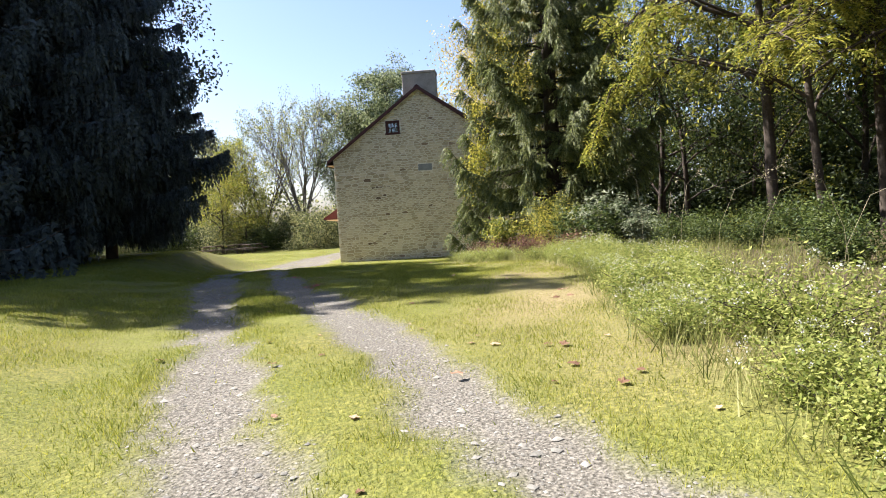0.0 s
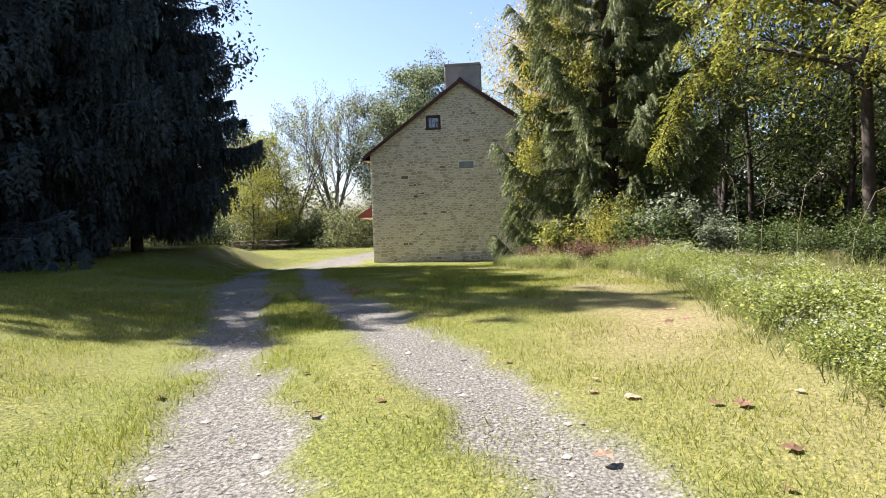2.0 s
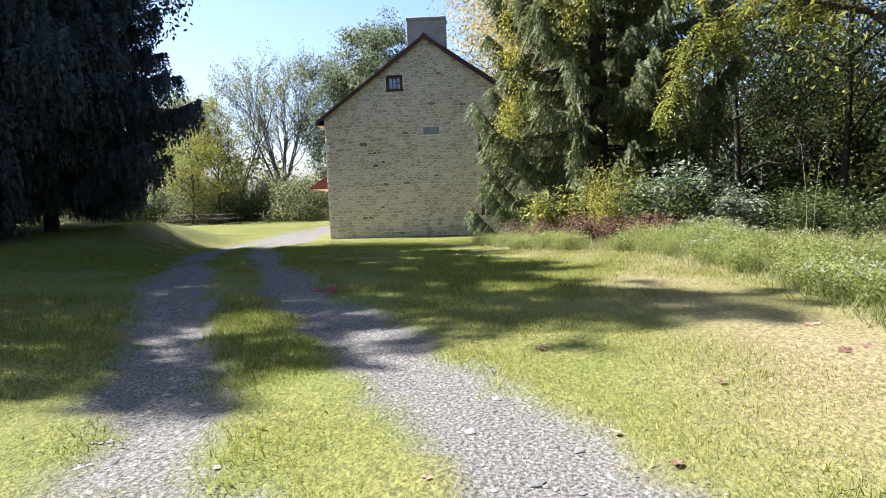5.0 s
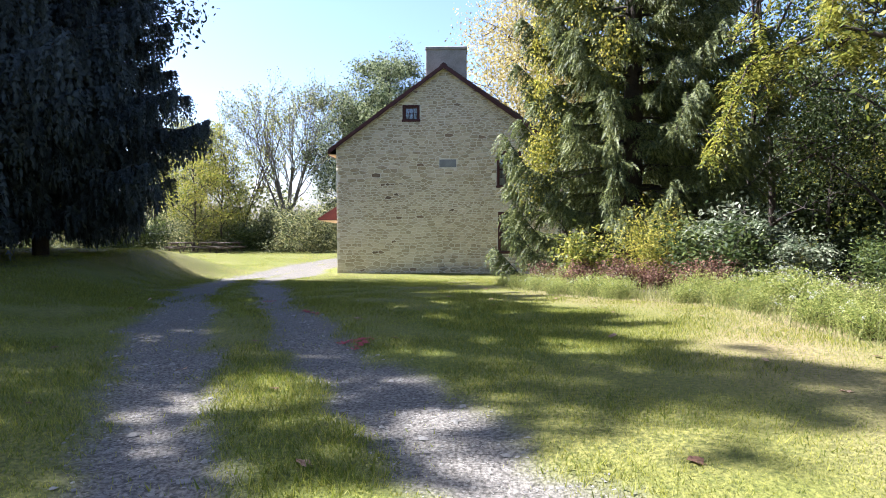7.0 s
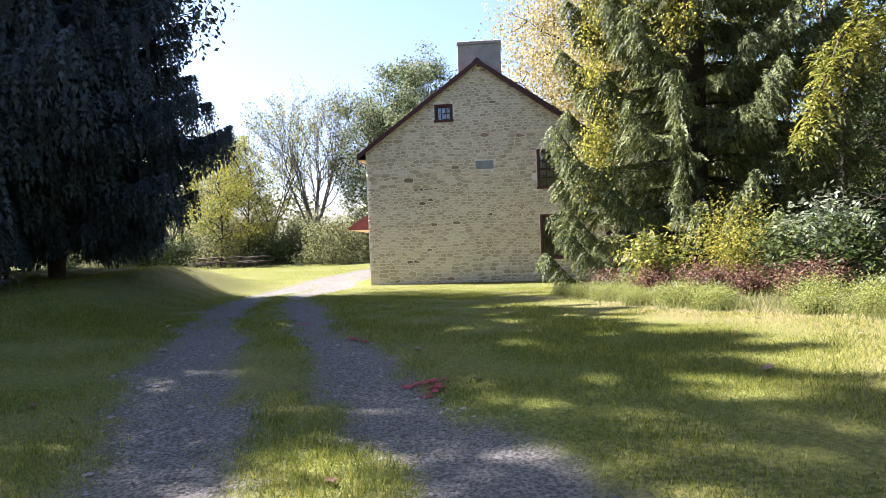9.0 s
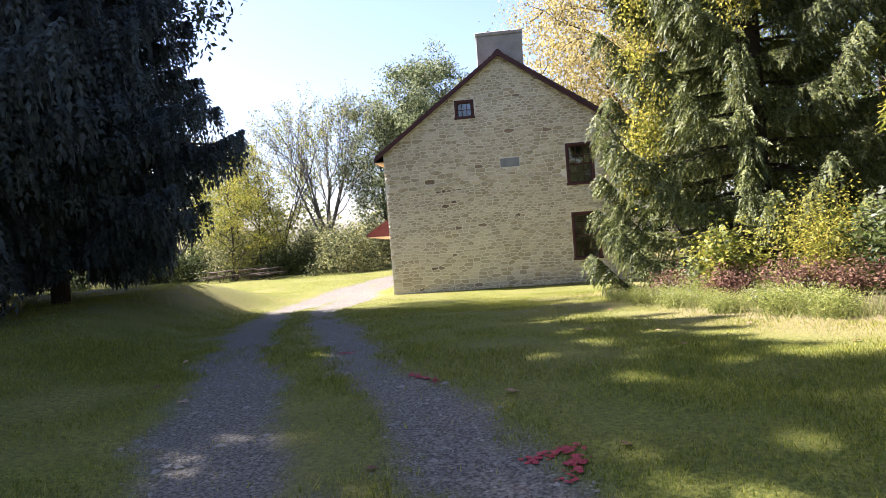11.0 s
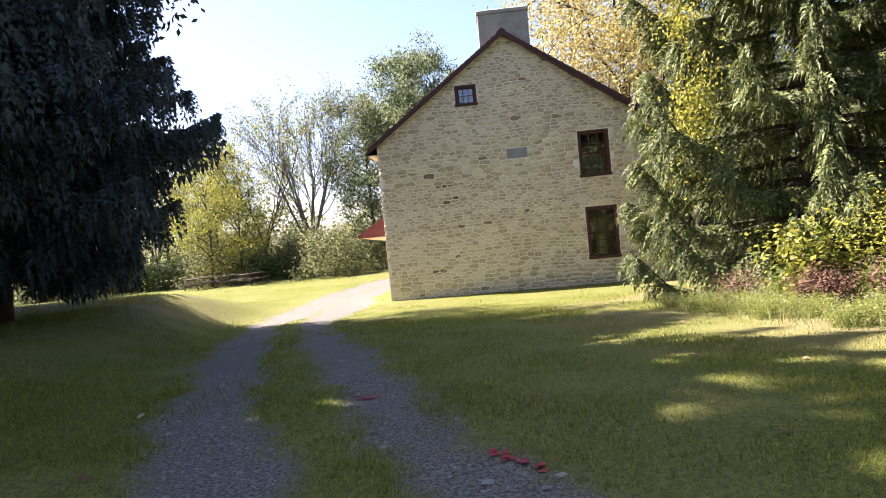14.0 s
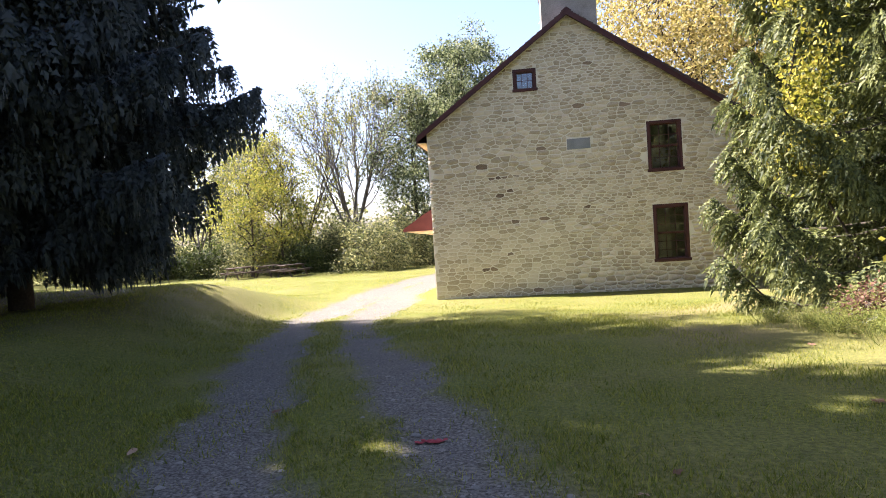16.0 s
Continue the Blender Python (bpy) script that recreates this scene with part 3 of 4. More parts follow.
def again(ob, x, y, turn, s=1.0):
    c = copy_thing(ob, pose(x, y, ground_z(x, y), 0, 0, turn))
    c.scale = (s, s, s)
    return c


def fronds(name, mat, parent, roots, dirs, seed, length=0.55, pairs=7):
    """Drooping compound leaves: leaflets in pairs along a sagging rib."""
    r = np.random.RandomState(seed)
    n = len(roots)
    C, A, B, L = [], [], [], []
    side = unit(np.cross(dirs, np.array([0, 0, 1.0])) + r.normal(0, 0.25, (n, 3)))
    ln = length * r.uniform(0.7, 1.25, n)
    for k in range(pairs):
        u = (k + 0.6) / pairs
        mid = roots + dirs * (ln * u)[:, None] * 0.75 + np.array([0, 0, -1.0]) * (ln * u ** 1.8 * 0.6)[:, None]
        for s in (-1, 1):
            a = unit(side * s + dirs * 0.45 + np.array([0, 0, -0.45]) + r.normal(0, 0.12, (n, 3)))
            l_ = ln * 0.26 * (1 - 0.45 * abs(u - 0.45))
            C.append(mid + a * l_[:, None] * 0.5)
            A.append(a)
            B.append(unit(np.cross(a, np.array([0, 0, 1.0]) + r.normal(0, 0.35, (n, 3)))))
            L.append(l_)
    # leaflets of one rib stay together in the list, so that random tints fall leaf by leaf
    C, A, B, L = (np.stack(q, 1).reshape(-1, *q[0].shape[1:]) for q in (C, A, B, L))
    V, F = diamonds(C, A, B, L, L * 0.36)
    return raw(name, V, F, mat, parent)


def walnut_tree(x, y, h, reach, seed, label, hanging=()):
    r = np.random.RandomState(seed)
    tr = thing("walnut_tree", label, "tree", group="wood edge trees")
    pts = np.array([[0.35 * math.sin(s * 2.2 + seed), 0.3 * math.cos(s * 2.5 + seed), -0.5 + s * (h + 0.5)] for s in np.linspace(0, 1, 9)])
    limbs = [tube(pts, [0.19 * (1.25 if i == 0 else 1 - 0.1 * i) for i in range(9)], 9)]
    R, Dv = [], []
    for k in range(17):
        s = 0.40 + 0.57 * (k + r.uniform(0, 0.7)) / 17
        b = pts[min(int(s * 8), 8)]
        a = k * 2.4 + r.uniform(-0.4, 0.4)
        out = reach * (1.05 - 0.55 * s) * r.uniform(0.7, 1.1)
        d = np.array([math.cos(a), math.sin(a), 0])
        line = np.array([b + d * out * q + np.array([0, 0, out * (0.75 * q - 0.75 * q * q * q)]) + r.normal(0, 0.06, 3) * out * q for q in np.linspace(0, 1, 7)])
        limbs.append(tube(line, [0.10 * (1 - 0.85 * q) for q in np.linspace(0, 1, 7)], 5))
        for q in np.linspace(0.3, 1, 13):
            p = line[min(int(q * 6), 5)] * (1 - (q * 6) % 1) + line[min(int(q * 6) + 1, 6)] * ((q * 6) % 1) if q < 1 else line[6]
            for _ in range(2):
                e = p + unit(r.normal(0, 1, 3) * np.array([1, 1, 0.5]) + d * 0.8 + np.array([0, 0, -0.25])) * r.uniform(0.5, 1.3)
                limbs.append(tube([p, (p + e) / 2 + np.array([0, 0, 0.08]), e], [0.018, 0.013, 0.006], 4))
                for w in (0.45, 0.65, 0.85, 1.0):
                    for _ in range(2):
                        R.append(p + (e - p) * w)
                        Dv.append(unit(r.normal(0, 1, 3) * np.array([1, 1, 0.35]) + (e - p)))
    for line in hanging:
        line = np.array(line, float)
        limbs.append(tube(line, [0.06, 0.045, 0.03, 0.012], 5))
        for q in np.linspace(0.45, 1, 26):
            k = min(int(q * 3), 2)
            p = line[k] * (1 - (q * 3 - k)) + line[k + 1] * (q * 3 - k)
            for _ in range(5):
                R.append(p + r.normal(0, 0.12, 3))
                Dv.append(unit(r.normal(0, 1, 3) * np.array([1, 1, 0.3]) + np.array([0, 0, -0.4])))
    V, F = merge(limbs)
    raw("trunk", V, F, M["bark"], tr, smooth=True)
    fronds("crown", M["leaf_yellow"], tr, np.array(R), np.array(Dv), seed + 1)
    return plant(tr, x, y)


spruce("norway_spruce", "tall grey-green Norway spruce beside the stone house", M["spruce"], (11.0, -8.1, ground_z(11.0, -8.1)), 21, 4.3, 5, 0.5, base=0.4, sprays=250, whorls=30, wide=1.15, droop=0.8, ahead=0.28, lift=2.5, rows=10)
spruce("norway_spruce", "tall dark Norway spruce shading the gravel drive", M["spruce_shade_side"], (-6.4, -10.3, ground_z(-6.4, -10.3)), 13.5, 5.2, 6, 0.42, base=1.2, sprays=200, whorls=32, wide=1.7, rows=8, skirt=0.5, droop=1.25)
dark = spruce("norway_spruce", "tall dark Norway spruce behind the grass bank", M["spruce_shade_side"], (-7.0, -14.2, ground_z(-7.0, -14.2)), 15.2, 5.2, 7, 0.30, base=1.0, sprays=150, whorls=28, wide=2.2, rows=8, skirt=0.5, droop=1.4)
# back row hidden behind the others, added to shade the bank and block sky
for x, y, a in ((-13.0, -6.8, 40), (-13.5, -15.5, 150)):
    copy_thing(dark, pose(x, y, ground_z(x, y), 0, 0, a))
spruce("norway_spruce", "thin dark Norway spruce at the lawn's far side", M["spruce_shade_side"], (-7.2, -20.1, ground_z(-7.2, -20.1)), 19.5, 5.2, 8, 0.5, base=0.8, sprays=40, wide=2.8, whorls=28, droop=1.2)
# mostly out of view, added to close a gap in the lawn's shade
spruce("norway_spruce", "dark Norway spruce standing among other spruces", M["spruce_shade_side"], (-8.4, -17.2, ground_z(-8.4, -17.2)), 18.5, 5.2, 9, 0.45, base=0.8, sprays=110, wide=2.0, whorls=28, droop=1.2)

M["leaf_dark"] = material("dark_glossy_leaves", (0.020, 0.028, 0.016), (0.060, 0.078, 0.038), 0.8, 0.6, 0.0, 20, island=0.6, leaf=0.12)
plant(broadleaf("oak_tree", "dark-leaved oak reaching out between the spruces", M["leaf_dark"], M["bark"], 17, 5.6, 24000, 58, 0.2, 0.50, "", 0.24, 15, droop=0.55, tight=0.075), -9.9, -8.8)

# stands out of view; thin crown added only to cast dappled shade
spruce("norway_spruce", "unseen sparse spruce added to dapple the lawn's open side", M["spruce_shade_side"], (-8.8, -22.4, ground_z(-8.8, -22.4)), 16.2, 4.4, 10, 0.5, base=1.5, sprays=30, wide=2.6, whorls=25, droop=1.2)

walnut_tree(16.8, -13.5, 13, 5.4, 71, "tall walnut with drooping yellow-green leaves at the wood edge",
            [[(0, 0, 5.0), (-2.4, 0.5, 5.8), (-4.2, 0.9, 5.0), (-5.0, 0.9, 2.9)], [(0, 0, 6.5), (-2.0, -0.8, 7.2), (-3.4, -1.6, 6.6), (-3.9, -2.0, 5.2)]])
walnut_tree(19.5, -19.5, 14, 5.6, 72, "walnut with yellow-green leaves above the tall weeds")
walnut_tree(20.8, -13.2, 16, 6.2, 73, "tall walnut with a dense crown inside the wood")
walnut_tree(22.5, -24.5, 15, 6.0, 74, "broad walnut shading the floor of the wood")

# yellow vine climbing through the spruce
vr = np.random.RandomState(77)
vine = thing("climbing_vine", "bright yellow vine leaves climbing the spruce", "vine")
vp = np.array([(8.0, -9.3, 3.6), (8.05, -9.2, 4.2), (8.3, -9.2, 4.8), (8.2, -8.6, 6.4), (8.3, -8.3, 7.6), (8.4, -8.2, 8.8), (8.7, -8.3, 10.3), (9.2, -9.9, 8.4), (9.9, -10.6, 7.0)])
stem_v, stem_f = tube([(9.9, -8.2, ground_z(9.9, -8.2)), (8.6, -8.6, 2.6), (8.0, -8.8, 4.5), (8.3, -8.7, 5.6), (8.6, -8.5, 6.6)], [0.03, 0.025, 0.02, 0.016, 0.01], 5)
raw("stem", stem_v, stem_f, M["bark"], vine, smooth=True)
w_ = vr.randint(0, len(vp), 4800)
c_ = vp[w_] + vr.normal(0, 1, (4800, 3)) * np.array([0.26, 0.26, 0.36])
a_ = unit(vr.normal(0, 1, (4800, 3)) + np.array([0, 0, -0.8]))
V_, F_ = diamonds(c_, a_, unit(np.cross(a_, vr.normal(0, 1, (4800, 3)))), vr.uniform(0.06, 0.12, 4800), vr.uniform(0.04, 0.07, 4800))
raw("foliage", V_, F_, M["leaf_vine"], vine)

# ---- the wood ----
wood = [broadleaf("woodland_tree", "slender dark-barked woodland tree with thin green foliage", M["leaf_green"], M["bark"], 14 + i, 4.2, 11000, 20 + i, 0.15, 0.18, "woodland trees", 0.15, 12) for i in range(3)]
woody = broadleaf("woodland_tree", "slender woodland tree with yellowing foliage", M["leaf_yellow"], M["bark"], 14, 4.0, 9000, 29, 0.15, 0.25, "woodland trees", 0.14, 12)
spots = [(16.0, -4.3), (17.4, -2.6), (20.4, -5.1), (17.8, -15), (22, -9), (23, -14.5), (26, -10), (28, -18), (22.5, -25), (27, -26), (18, 2), (23, 3), (28, -2), (32, -8), (33, -20), (15.5, 6), (20, 10), (27, 9), (30, -33), (25, -34), (18.5, -29), (16, 16), (14.5, 13), (31, -13), (25, -21), (-6, -50), (1, -56), (8, -52), (15, -48), (-14, -46), (22, -44), (5, -62), (-22, -40)]
rw = random.Random(4)
for i, (x, y) in enumerate(spots):
    src = (wood + [woody])[i % 4]
    if i < 4:
        plant(src, x, y, rw.uniform(0, 360))
    else:
        again(src, x, y, rw.uniform(0, 360), rw.uniform(0.85, 1.15))
under = [shrub("understory_bush", "understory bush in the wood, its green darkened as shade", M["leaf_shade"], 1.7, 2.4, 4000, 81, 0.15, 24, "bush", "understory bushes", 0.6),
         shrub("understory_bush", "yellow-green understory bush in the wood", M["leaf_yellow"], 1.3, 1.7, 3800, 82, 0.13, 18, "bush", "understory bushes")]
us = [(23.5, -17.8), (24.4, -22.5), (19.8, -28.5), (18.6, -32.5), (24.5, -13.0), (14.5, -8), (17, -8.5), (13.5, -4), (16, -1), (20, -1), (21, -12), (26.5, -19.5), (27, -24.5), (24, -5), (25, -17), (23, -29), (28, -12), (29, -22), (26, 1), (30, -6), (19, 5), (33, -15), (31, -27), (35, -5), (13, 1), (37, -22), (24.5, -31), (36, -34), (40, -10), (30, 5), (32, -11), (34, -17), (38, -7), (36, -1), (39, -19), (33, -24), (38, 4), (29, 12), (28, -30), (42, -14), (44, -3), (43, -22), (41, -28), (46, -9), (45, -18), (40, 2), (44, 5), (35, -29), (37, -12), (35, 8)]
for i, (x, y) in enumerate(us):
    if i < 2:
        plant(under[i], x, y)
    else:
        again(under[1 if i % 4 == 1 else 0], x, y, rw.uniform(0, 360), rw.uniform(0.5, 0.85) if x < 24 else rw.uniform(1.2, 2.1))

# ---- tree line behind the picnic field ----
far = [vase_tree("field_edge_tree", "half-bare pale autumn tree along the field edge", M["leaf_pale"], M["bark_pale"], 12.5, 0.42, 4800, 41, "field edge trees"),
       broadleaf("field_edge_tree", "yellow-tinged tree along the field edge", M["leaf_yellow"], M["bark"], 9, 3.2, 8000, 42, 0.17, 0.15, "field edge trees", 0.13, 12, tight=0.13),
       broadleaf("field_edge_tree", "pale green leafy tree along the field edge", M["leaf_pale"], M["bark"], 12, 3.6, 9000, 43, 0.18, 0.22, "field edge trees", 0.16, 13, tight=0.12)]
fs = [(-10, 25), (-16.5, 23), (-22, 26), (-27, 21), (-31, 24), (-3, 30), (-36, 18), (-25, 30), (-40, 24), (3, 32), (8, 29), (-45, 16), (-34, 30), (14, 30), (20, 28), (-22, 35), (-50, 26), (-48, 6), (-44, -4)]
for i, (x, y) in enumerate(fs):
    if i < 3:
        plant(far[i], x, y, rw.uniform(0, 360))
    else:
        again(far[(0, 2, 0, 1, 0, 0, 1)[i % 7]], x, y, rw.uniform(0, 360), rw.uniform(0.85, 1.1))
for x, y, s in ((-15.4, 19.4, 0.85), (-13.6, 20.6, 0.8)):
    again(far[1], x, y, x * 50 % 360, s)
plant(broadleaf("poplar_tree", "tall leafy tree rising behind the house", M["leaf_poplar"], M["bark"], 17.6, 3.5, 40000, 51, 0.21, 0.3, "", 0.2, 18, tight=0.13), -1.0, 25)
plant(broadleaf("poplar_tree", "leafy pale green tree beside a taller one", M["leaf_poplar"], M["bark"], 14.5, 3.2, 26000, 53, 0.2, 0.25, "", 0.17, 18, tight=0.13), -5.0, 26)
plant(vase_tree("field_edge_tree", "tall half-bare tree with steep pale limbs", M["leaf_pale"], M["bark_pale"], 13.2, 0.34, 5200, 54, "field edge trees", 5), -9.4, 24)
plant(vase_tree("field_edge_tree", "leaning half-bare tree with yellowing leaves", M["leaf_yellow"], M["bark"], 11.0, 0.55, 4600, 55, "field edge trees", 4), -13.3, 24.5)
plant(vase_tree("field_edge_tree", "slim half-bare tree behind the picnic tables", M["leaf_pale"], M["bark_pale"], 11.5, 0.3, 4000, 56, "field edge trees", 4), -17.6, 25)
plant(broadleaf("maple_tree", "golden-leaved maple behind the house", M["leaf_gold"], M["bark"], 17, 5.0, 42000, 52, 0.17, 0.2, "", 0.22, 16), 11.0, 9)
low = [shrub("hedge_bush", "rounded pale green bush along the field edge", M["leaf_pale"], 2.4, 3.8, 6500, 61, 0.17, 24, "bush", "field edge bushes", 0.75),
       shrub("hedge_bush", "dark green bush along the field edge", M["leaf_green"], 2.2, 2.4, 6500, 62, 0.17, 24, "bush", "field edge bushes", 0.75)]
hs = [(-7.0, 18.5), (-12, 21), (-3.5, 21), (-16, 20.5), (-20, 22), (-24, 19), (-9.5, 22.5), (-28, 20), (-5.5, 23.5), (-1, 23), (-33, 16), (-14, 24), (-18, 25), (-23, 22.5), (2.5, 24), (-37, 20), (-11, 25), (-30, 24), (-41, 14), (-26, 24), (7, 25), (-44, 8), (-42, 0), (-8, 27), (-13, 30), (-3, 28), (-17, 31), (-21, 28), (1, 29), (-27, 27), (-35, 25), (5, 30), (-47, 14), (11, 27)]
for i, (x, y) in enumerate(hs):
    if i < 2:
        plant(low[i], x, y)
    else:
        again(low[(i + i // 3) % 2], x, y, rw.uniform(0, 360), rw.uniform(0.8, 1.15))

# ---- shrubs and weeds along the lawn ----
plant(shrub("yellow_bush", "bright yellow-green bush at the spruce's foot", M["leaf_vine"], 1.15, 2.1, 7500, 91, 0.068, 18), 10.5, -12.5)
plant(shrub("yellow_bush", "small yellow-green bush among the weeds", M["leaf_yellow"], 0.9, 1.5, 2200, 92, 0.12, 14), 8.9, -11.9)
sb = shrub("silvery_bush", "tall bush with silvery pale leaf undersides", M["leaf_silver"], 1.0, 2.1, 1700, 93, 0.15, 16, "bush", "silvery bushes")
sr = np.random.RandomState(96)
sa = sr.uniform(0, 6.283, 90)
s_dir = unit(np.stack([np.cos(sa), np.sin(sa), sr.uniform(0.1, 0.9, 90)], -1))
fronds("spray", M["leaf_silver"], sb, s_dir * np.array([0.75, 0.75, 0.5]) * sr.uniform(0.5, 1.1, (90, 1)) + np.array([0, 0, 1.2]), s_dir, 97, 0.65, 8)
plant(sb, 12.0, -12.9)
again(sb, 12.9, -12.4, 200, 0.95)
again(sb, 13.1, -14.4, 100, 0.6)
gb_ = shrub("green_bush", "dense green bush beside the weeds", M["leaf_green"], 1.3, 1.7, 3600, 94, 0.12, 20, "bush", "green bushes")
plant(gb_, 11.4, -14.0)
for x, y, s in ((13.4, -16.6, 0.6), (14.0, -20.0, 0.5), (13.6, -18.3, 0.45), (14.6, -22.0, 0.6), (13.9, -24.0, 0.5), (15.3, -25.6, 0.65), (14.2, -27.4, 0.5), (15.8, -29.4, 0.6), (14.6, -31.0, 0.5), (15.6, -19.2, 0.7), (16.8, -23.4, 0.75), (15.9, -16.6, 0.7), (17.4, -27.0, 0.7), (14.9, -14.4, 0.7)):
    again(gb_, x, y, x * 77 % 360, s)
rust = shrub("dry_weed", "reddish-brown dry seed stalks", M["leaf_rust"], 0.55, 0.85, 1500, 95, 0.07, 18, "weed", "dry weeds")
plant(rust, 9.4, -13.4)
for x, y in ((8.6, -12.9), (10.2, -13.9), (9.0, -12.5), (7.9, -11.4), (10.7, -14.6), (9.9, -13.3), (10.9, -13.9), (11.5, -14.4), (11.0, -15.0)):
    again(rust, x, y, x * 131 % 360, 0.9)


def weed_clump(seed, r_, h, leaves, flowers, label, name="roadside_weed", mat="weed"):
    w = shrub(name, label, M[mat], r_, h, leaves, seed, 0.042, 18, "weed", "roadside weeds")
    if flowers:
        r = np.random.RandomState(seed + 500)
        C, A, B, L = [], [], [], []
        for _ in range(flowers):
            a, q = r.uniform(0, 6.283), r_ * math.sqrt(r.uniform(0, 1))
            top = np.array([math.cos(a) * q, math.sin(a) * q, h * (1.08 - 0.5 * (q / r_) ** 2) * r.uniform(0.85, 1.05)])
            for _ in range(9):
                C.append(top + r.normal(0, 0.022, 3))
                A.append(unit(r.normal(0, 1, 3)))
                B.append(unit(r.normal(0, 1, 3)))
                L.append(r.uniform(0.012, 0.022))
        C, A, B, L = map(np.array, (C, A, B, L))
        V, F = diamonds(C, A, unit(np.cross(A, B)), L, L * 0.8)
        tagged(raw("blossom", V, F, M["flower"], w, "small white flower heads"), kind="stuff")
    return w


wa = weed_clump(101, 0.75, 0.60, 5600, 26, "leafy green weed clump with small white flowers")
wb = weed_clump(102, 0.7, 0.47, 4800, 6, "low pale-green weed clump beside the lawn")
wc = weed_clump(103, 0.65, 0.54, 4800, 34, "weed clump topped with white flowers")
plant(wa, 11.3, -28.4, 0, 1.1)
plant(wb, 10.6, -25.6)
plant(wc, 11.2, -17.6)
rw = random.Random(12)
for y in np.arange(-37.0, -10.0, 0.75):
    e = float(np.interp(y, EDGE_Y, EDGE_X))
    for k in range(2):
        x = e + 0.5 + (k * 0.95 + rw.uniform(-0.45, 0.55) if k else rw.uniform(-0.1, 0.3))
        if math.hypot(x - 11.3, y + 28.4) < 0.7 or (x > 11.2 and y > -15):
            continue
        if y > -15.5 and k > 1:
            continue
        src = rw.choice((wa, wb, wb, wc) if k else (wb, wb, wc))
        again(src, x, float(y) + rw.uniform(-0.4, 0.4), rw.uniform(0, 360), rw.uniform(0.62, 0.92) * (0.88 if k == 0 else 1.0) * (0.75 if y > -15.5 else 1.0))

for x, y, s in ((9.4, -10.9, 0.9), (10.3, -11.6, 1.0), (8.7, -10.3, 0.8), (10.9, -12.7, 0.9), (8.2, -10.7, 0.7), (9.6, -12.8, 0.7)):
    again(wa, x, y, x * 97 % 360, s)

# ---- far woods ----
def far_woods(name, label, spots_, mat, seed, high, n=1500):
    """A distant bank of foliage, too far to tell one tree from the next."""
    r = np.random.RandomState(seed)
    C = []
    for x, y, w in spots_:
        top = high * r.uniform(0.65, 1.15)
        q = unit(r.normal(0, 1, (26, 3)))
        q[:, 2] = np.abs(q[:, 2])
        mid = np.array([x, y, 0]) + q * r.uniform(0.5, 1, (26, 1)) * np.array([w, w, top])
        C.append(mid[r.randint(0, 26, n)] + r.normal(0, 1, (n, 3)) * w * 0.16)
    C = np.concatenate(C)
    C[:, 2] = np.abs(C[:, 2])
    al = unit(r.normal(0, 1, C.shape))
    V, F = diamonds(C, al, unit(np.cross(al, r.normal(0, 1, C.shape))), r.uniform(0.25, 0.5, len(C)), r.uniform(0.16, 0.3, len(C)))
    return tagged(raw(name, V, F, mat), label, "woods", kind="stuff")


rf = random.Random(3)
far_woods("far_woods", "distant pale autumn woods beyond the field", [(x + rf.uniform(-2, 2), 38 + rf.uniform(-2, 4), 4.5) for x in range(-75, 14, 5)], M["leaf_pale"], 5, 6.6, 2200)
# the next two banks carry the wood's inner shade in their leaf colour
far_woods("far_woods", "dense thicket deep in the wood, its green darkened as shade", [(35 + rf.uniform(-3, 3), y + rf.uniform(-1, 1), 3.6) for y in range(-46, 20, 4)] + [(x, 21 + rf.uniform(-2, 2), 3.4) for x in range(15, 36, 4)] + [(25 + rf.uniform(-2, 2), y, 2.6) for y in range(-36, 14, 5)], M["leaf_shade"], 8, 13.0, 3600)
far_woods("far_woods", "woods behind the wood's edge, their green darkened as shade", [(52 + rf.uniform(-3, 3), y + rf.uniform(-2, 2), 4.5) for y in range(-60, 40, 5)] + [(x, 36 + rf.uniform(-2, 2), 4.5) for x in range(15, 50, 5)], M["leaf_shade"], 6, 14.0, 2400)
far_woods("far_woods", "distant woods west of the field", [(-62 + rf.uniform(-3, 3), y + rf.uniform(-2, 2), 4.5) for y in range(-40, 40, 5)], M["leaf_green"], 7, 8.0)

# ---- picnic tables ----


def picnic_table():
    t = thing("picnic_table", "weathered dark wooden picnic table with fixed benches", "picnic table", group="picnic tables")
    for i in range(5):
        part("top_board", boxed(-0.95, 0.95, -0.375 + i * 0.152, -0.235 + i * 0.152, 0.72, 0.76, 0.006), M["table_wood"], t)
    for s in (-1, 1):
        for k in (0, 1):
            y = s * (0.62 + 0.145 * k)
            part("bench_board", boxed(-0.95, 0.95, y - 0.065, y + 0.065, 0.42, 0.46, 0.006), M["table_wood"], t)
    for x in (-0.7, 0.7):
        part("cross_beam", boxed(x - 0.02, x + 0.02, -0.84, 0.84, 0.33, 0.418, 0.004), M["table_wood"], t)
        part("top_batten", boxed(x - 0.02, x + 0.02, -0.36, 0.36, 0.63, 0.718, 0.004), M["table_wood"], t)
        for s in (-1, 1):
            bm = boxed(-0.02, 0.02, -0.045, 0.045, -0.47, 0.40, 0.004)
            bm.transform(Matrix.Translation((x + 0.042, s * 0.42, 0.35)) @ Matrix.Rotation(s * radians(28), 4, "X"))
            part("leg", bm, M["table_wood"], t)
    return t


pt = plant(picnic_table(), -15.4, 17.3, 70)
for x, y, a in ((-13.6, 18.0, 75), (-11.9, 17.4, 66)):
    again(pt, x, y, a)

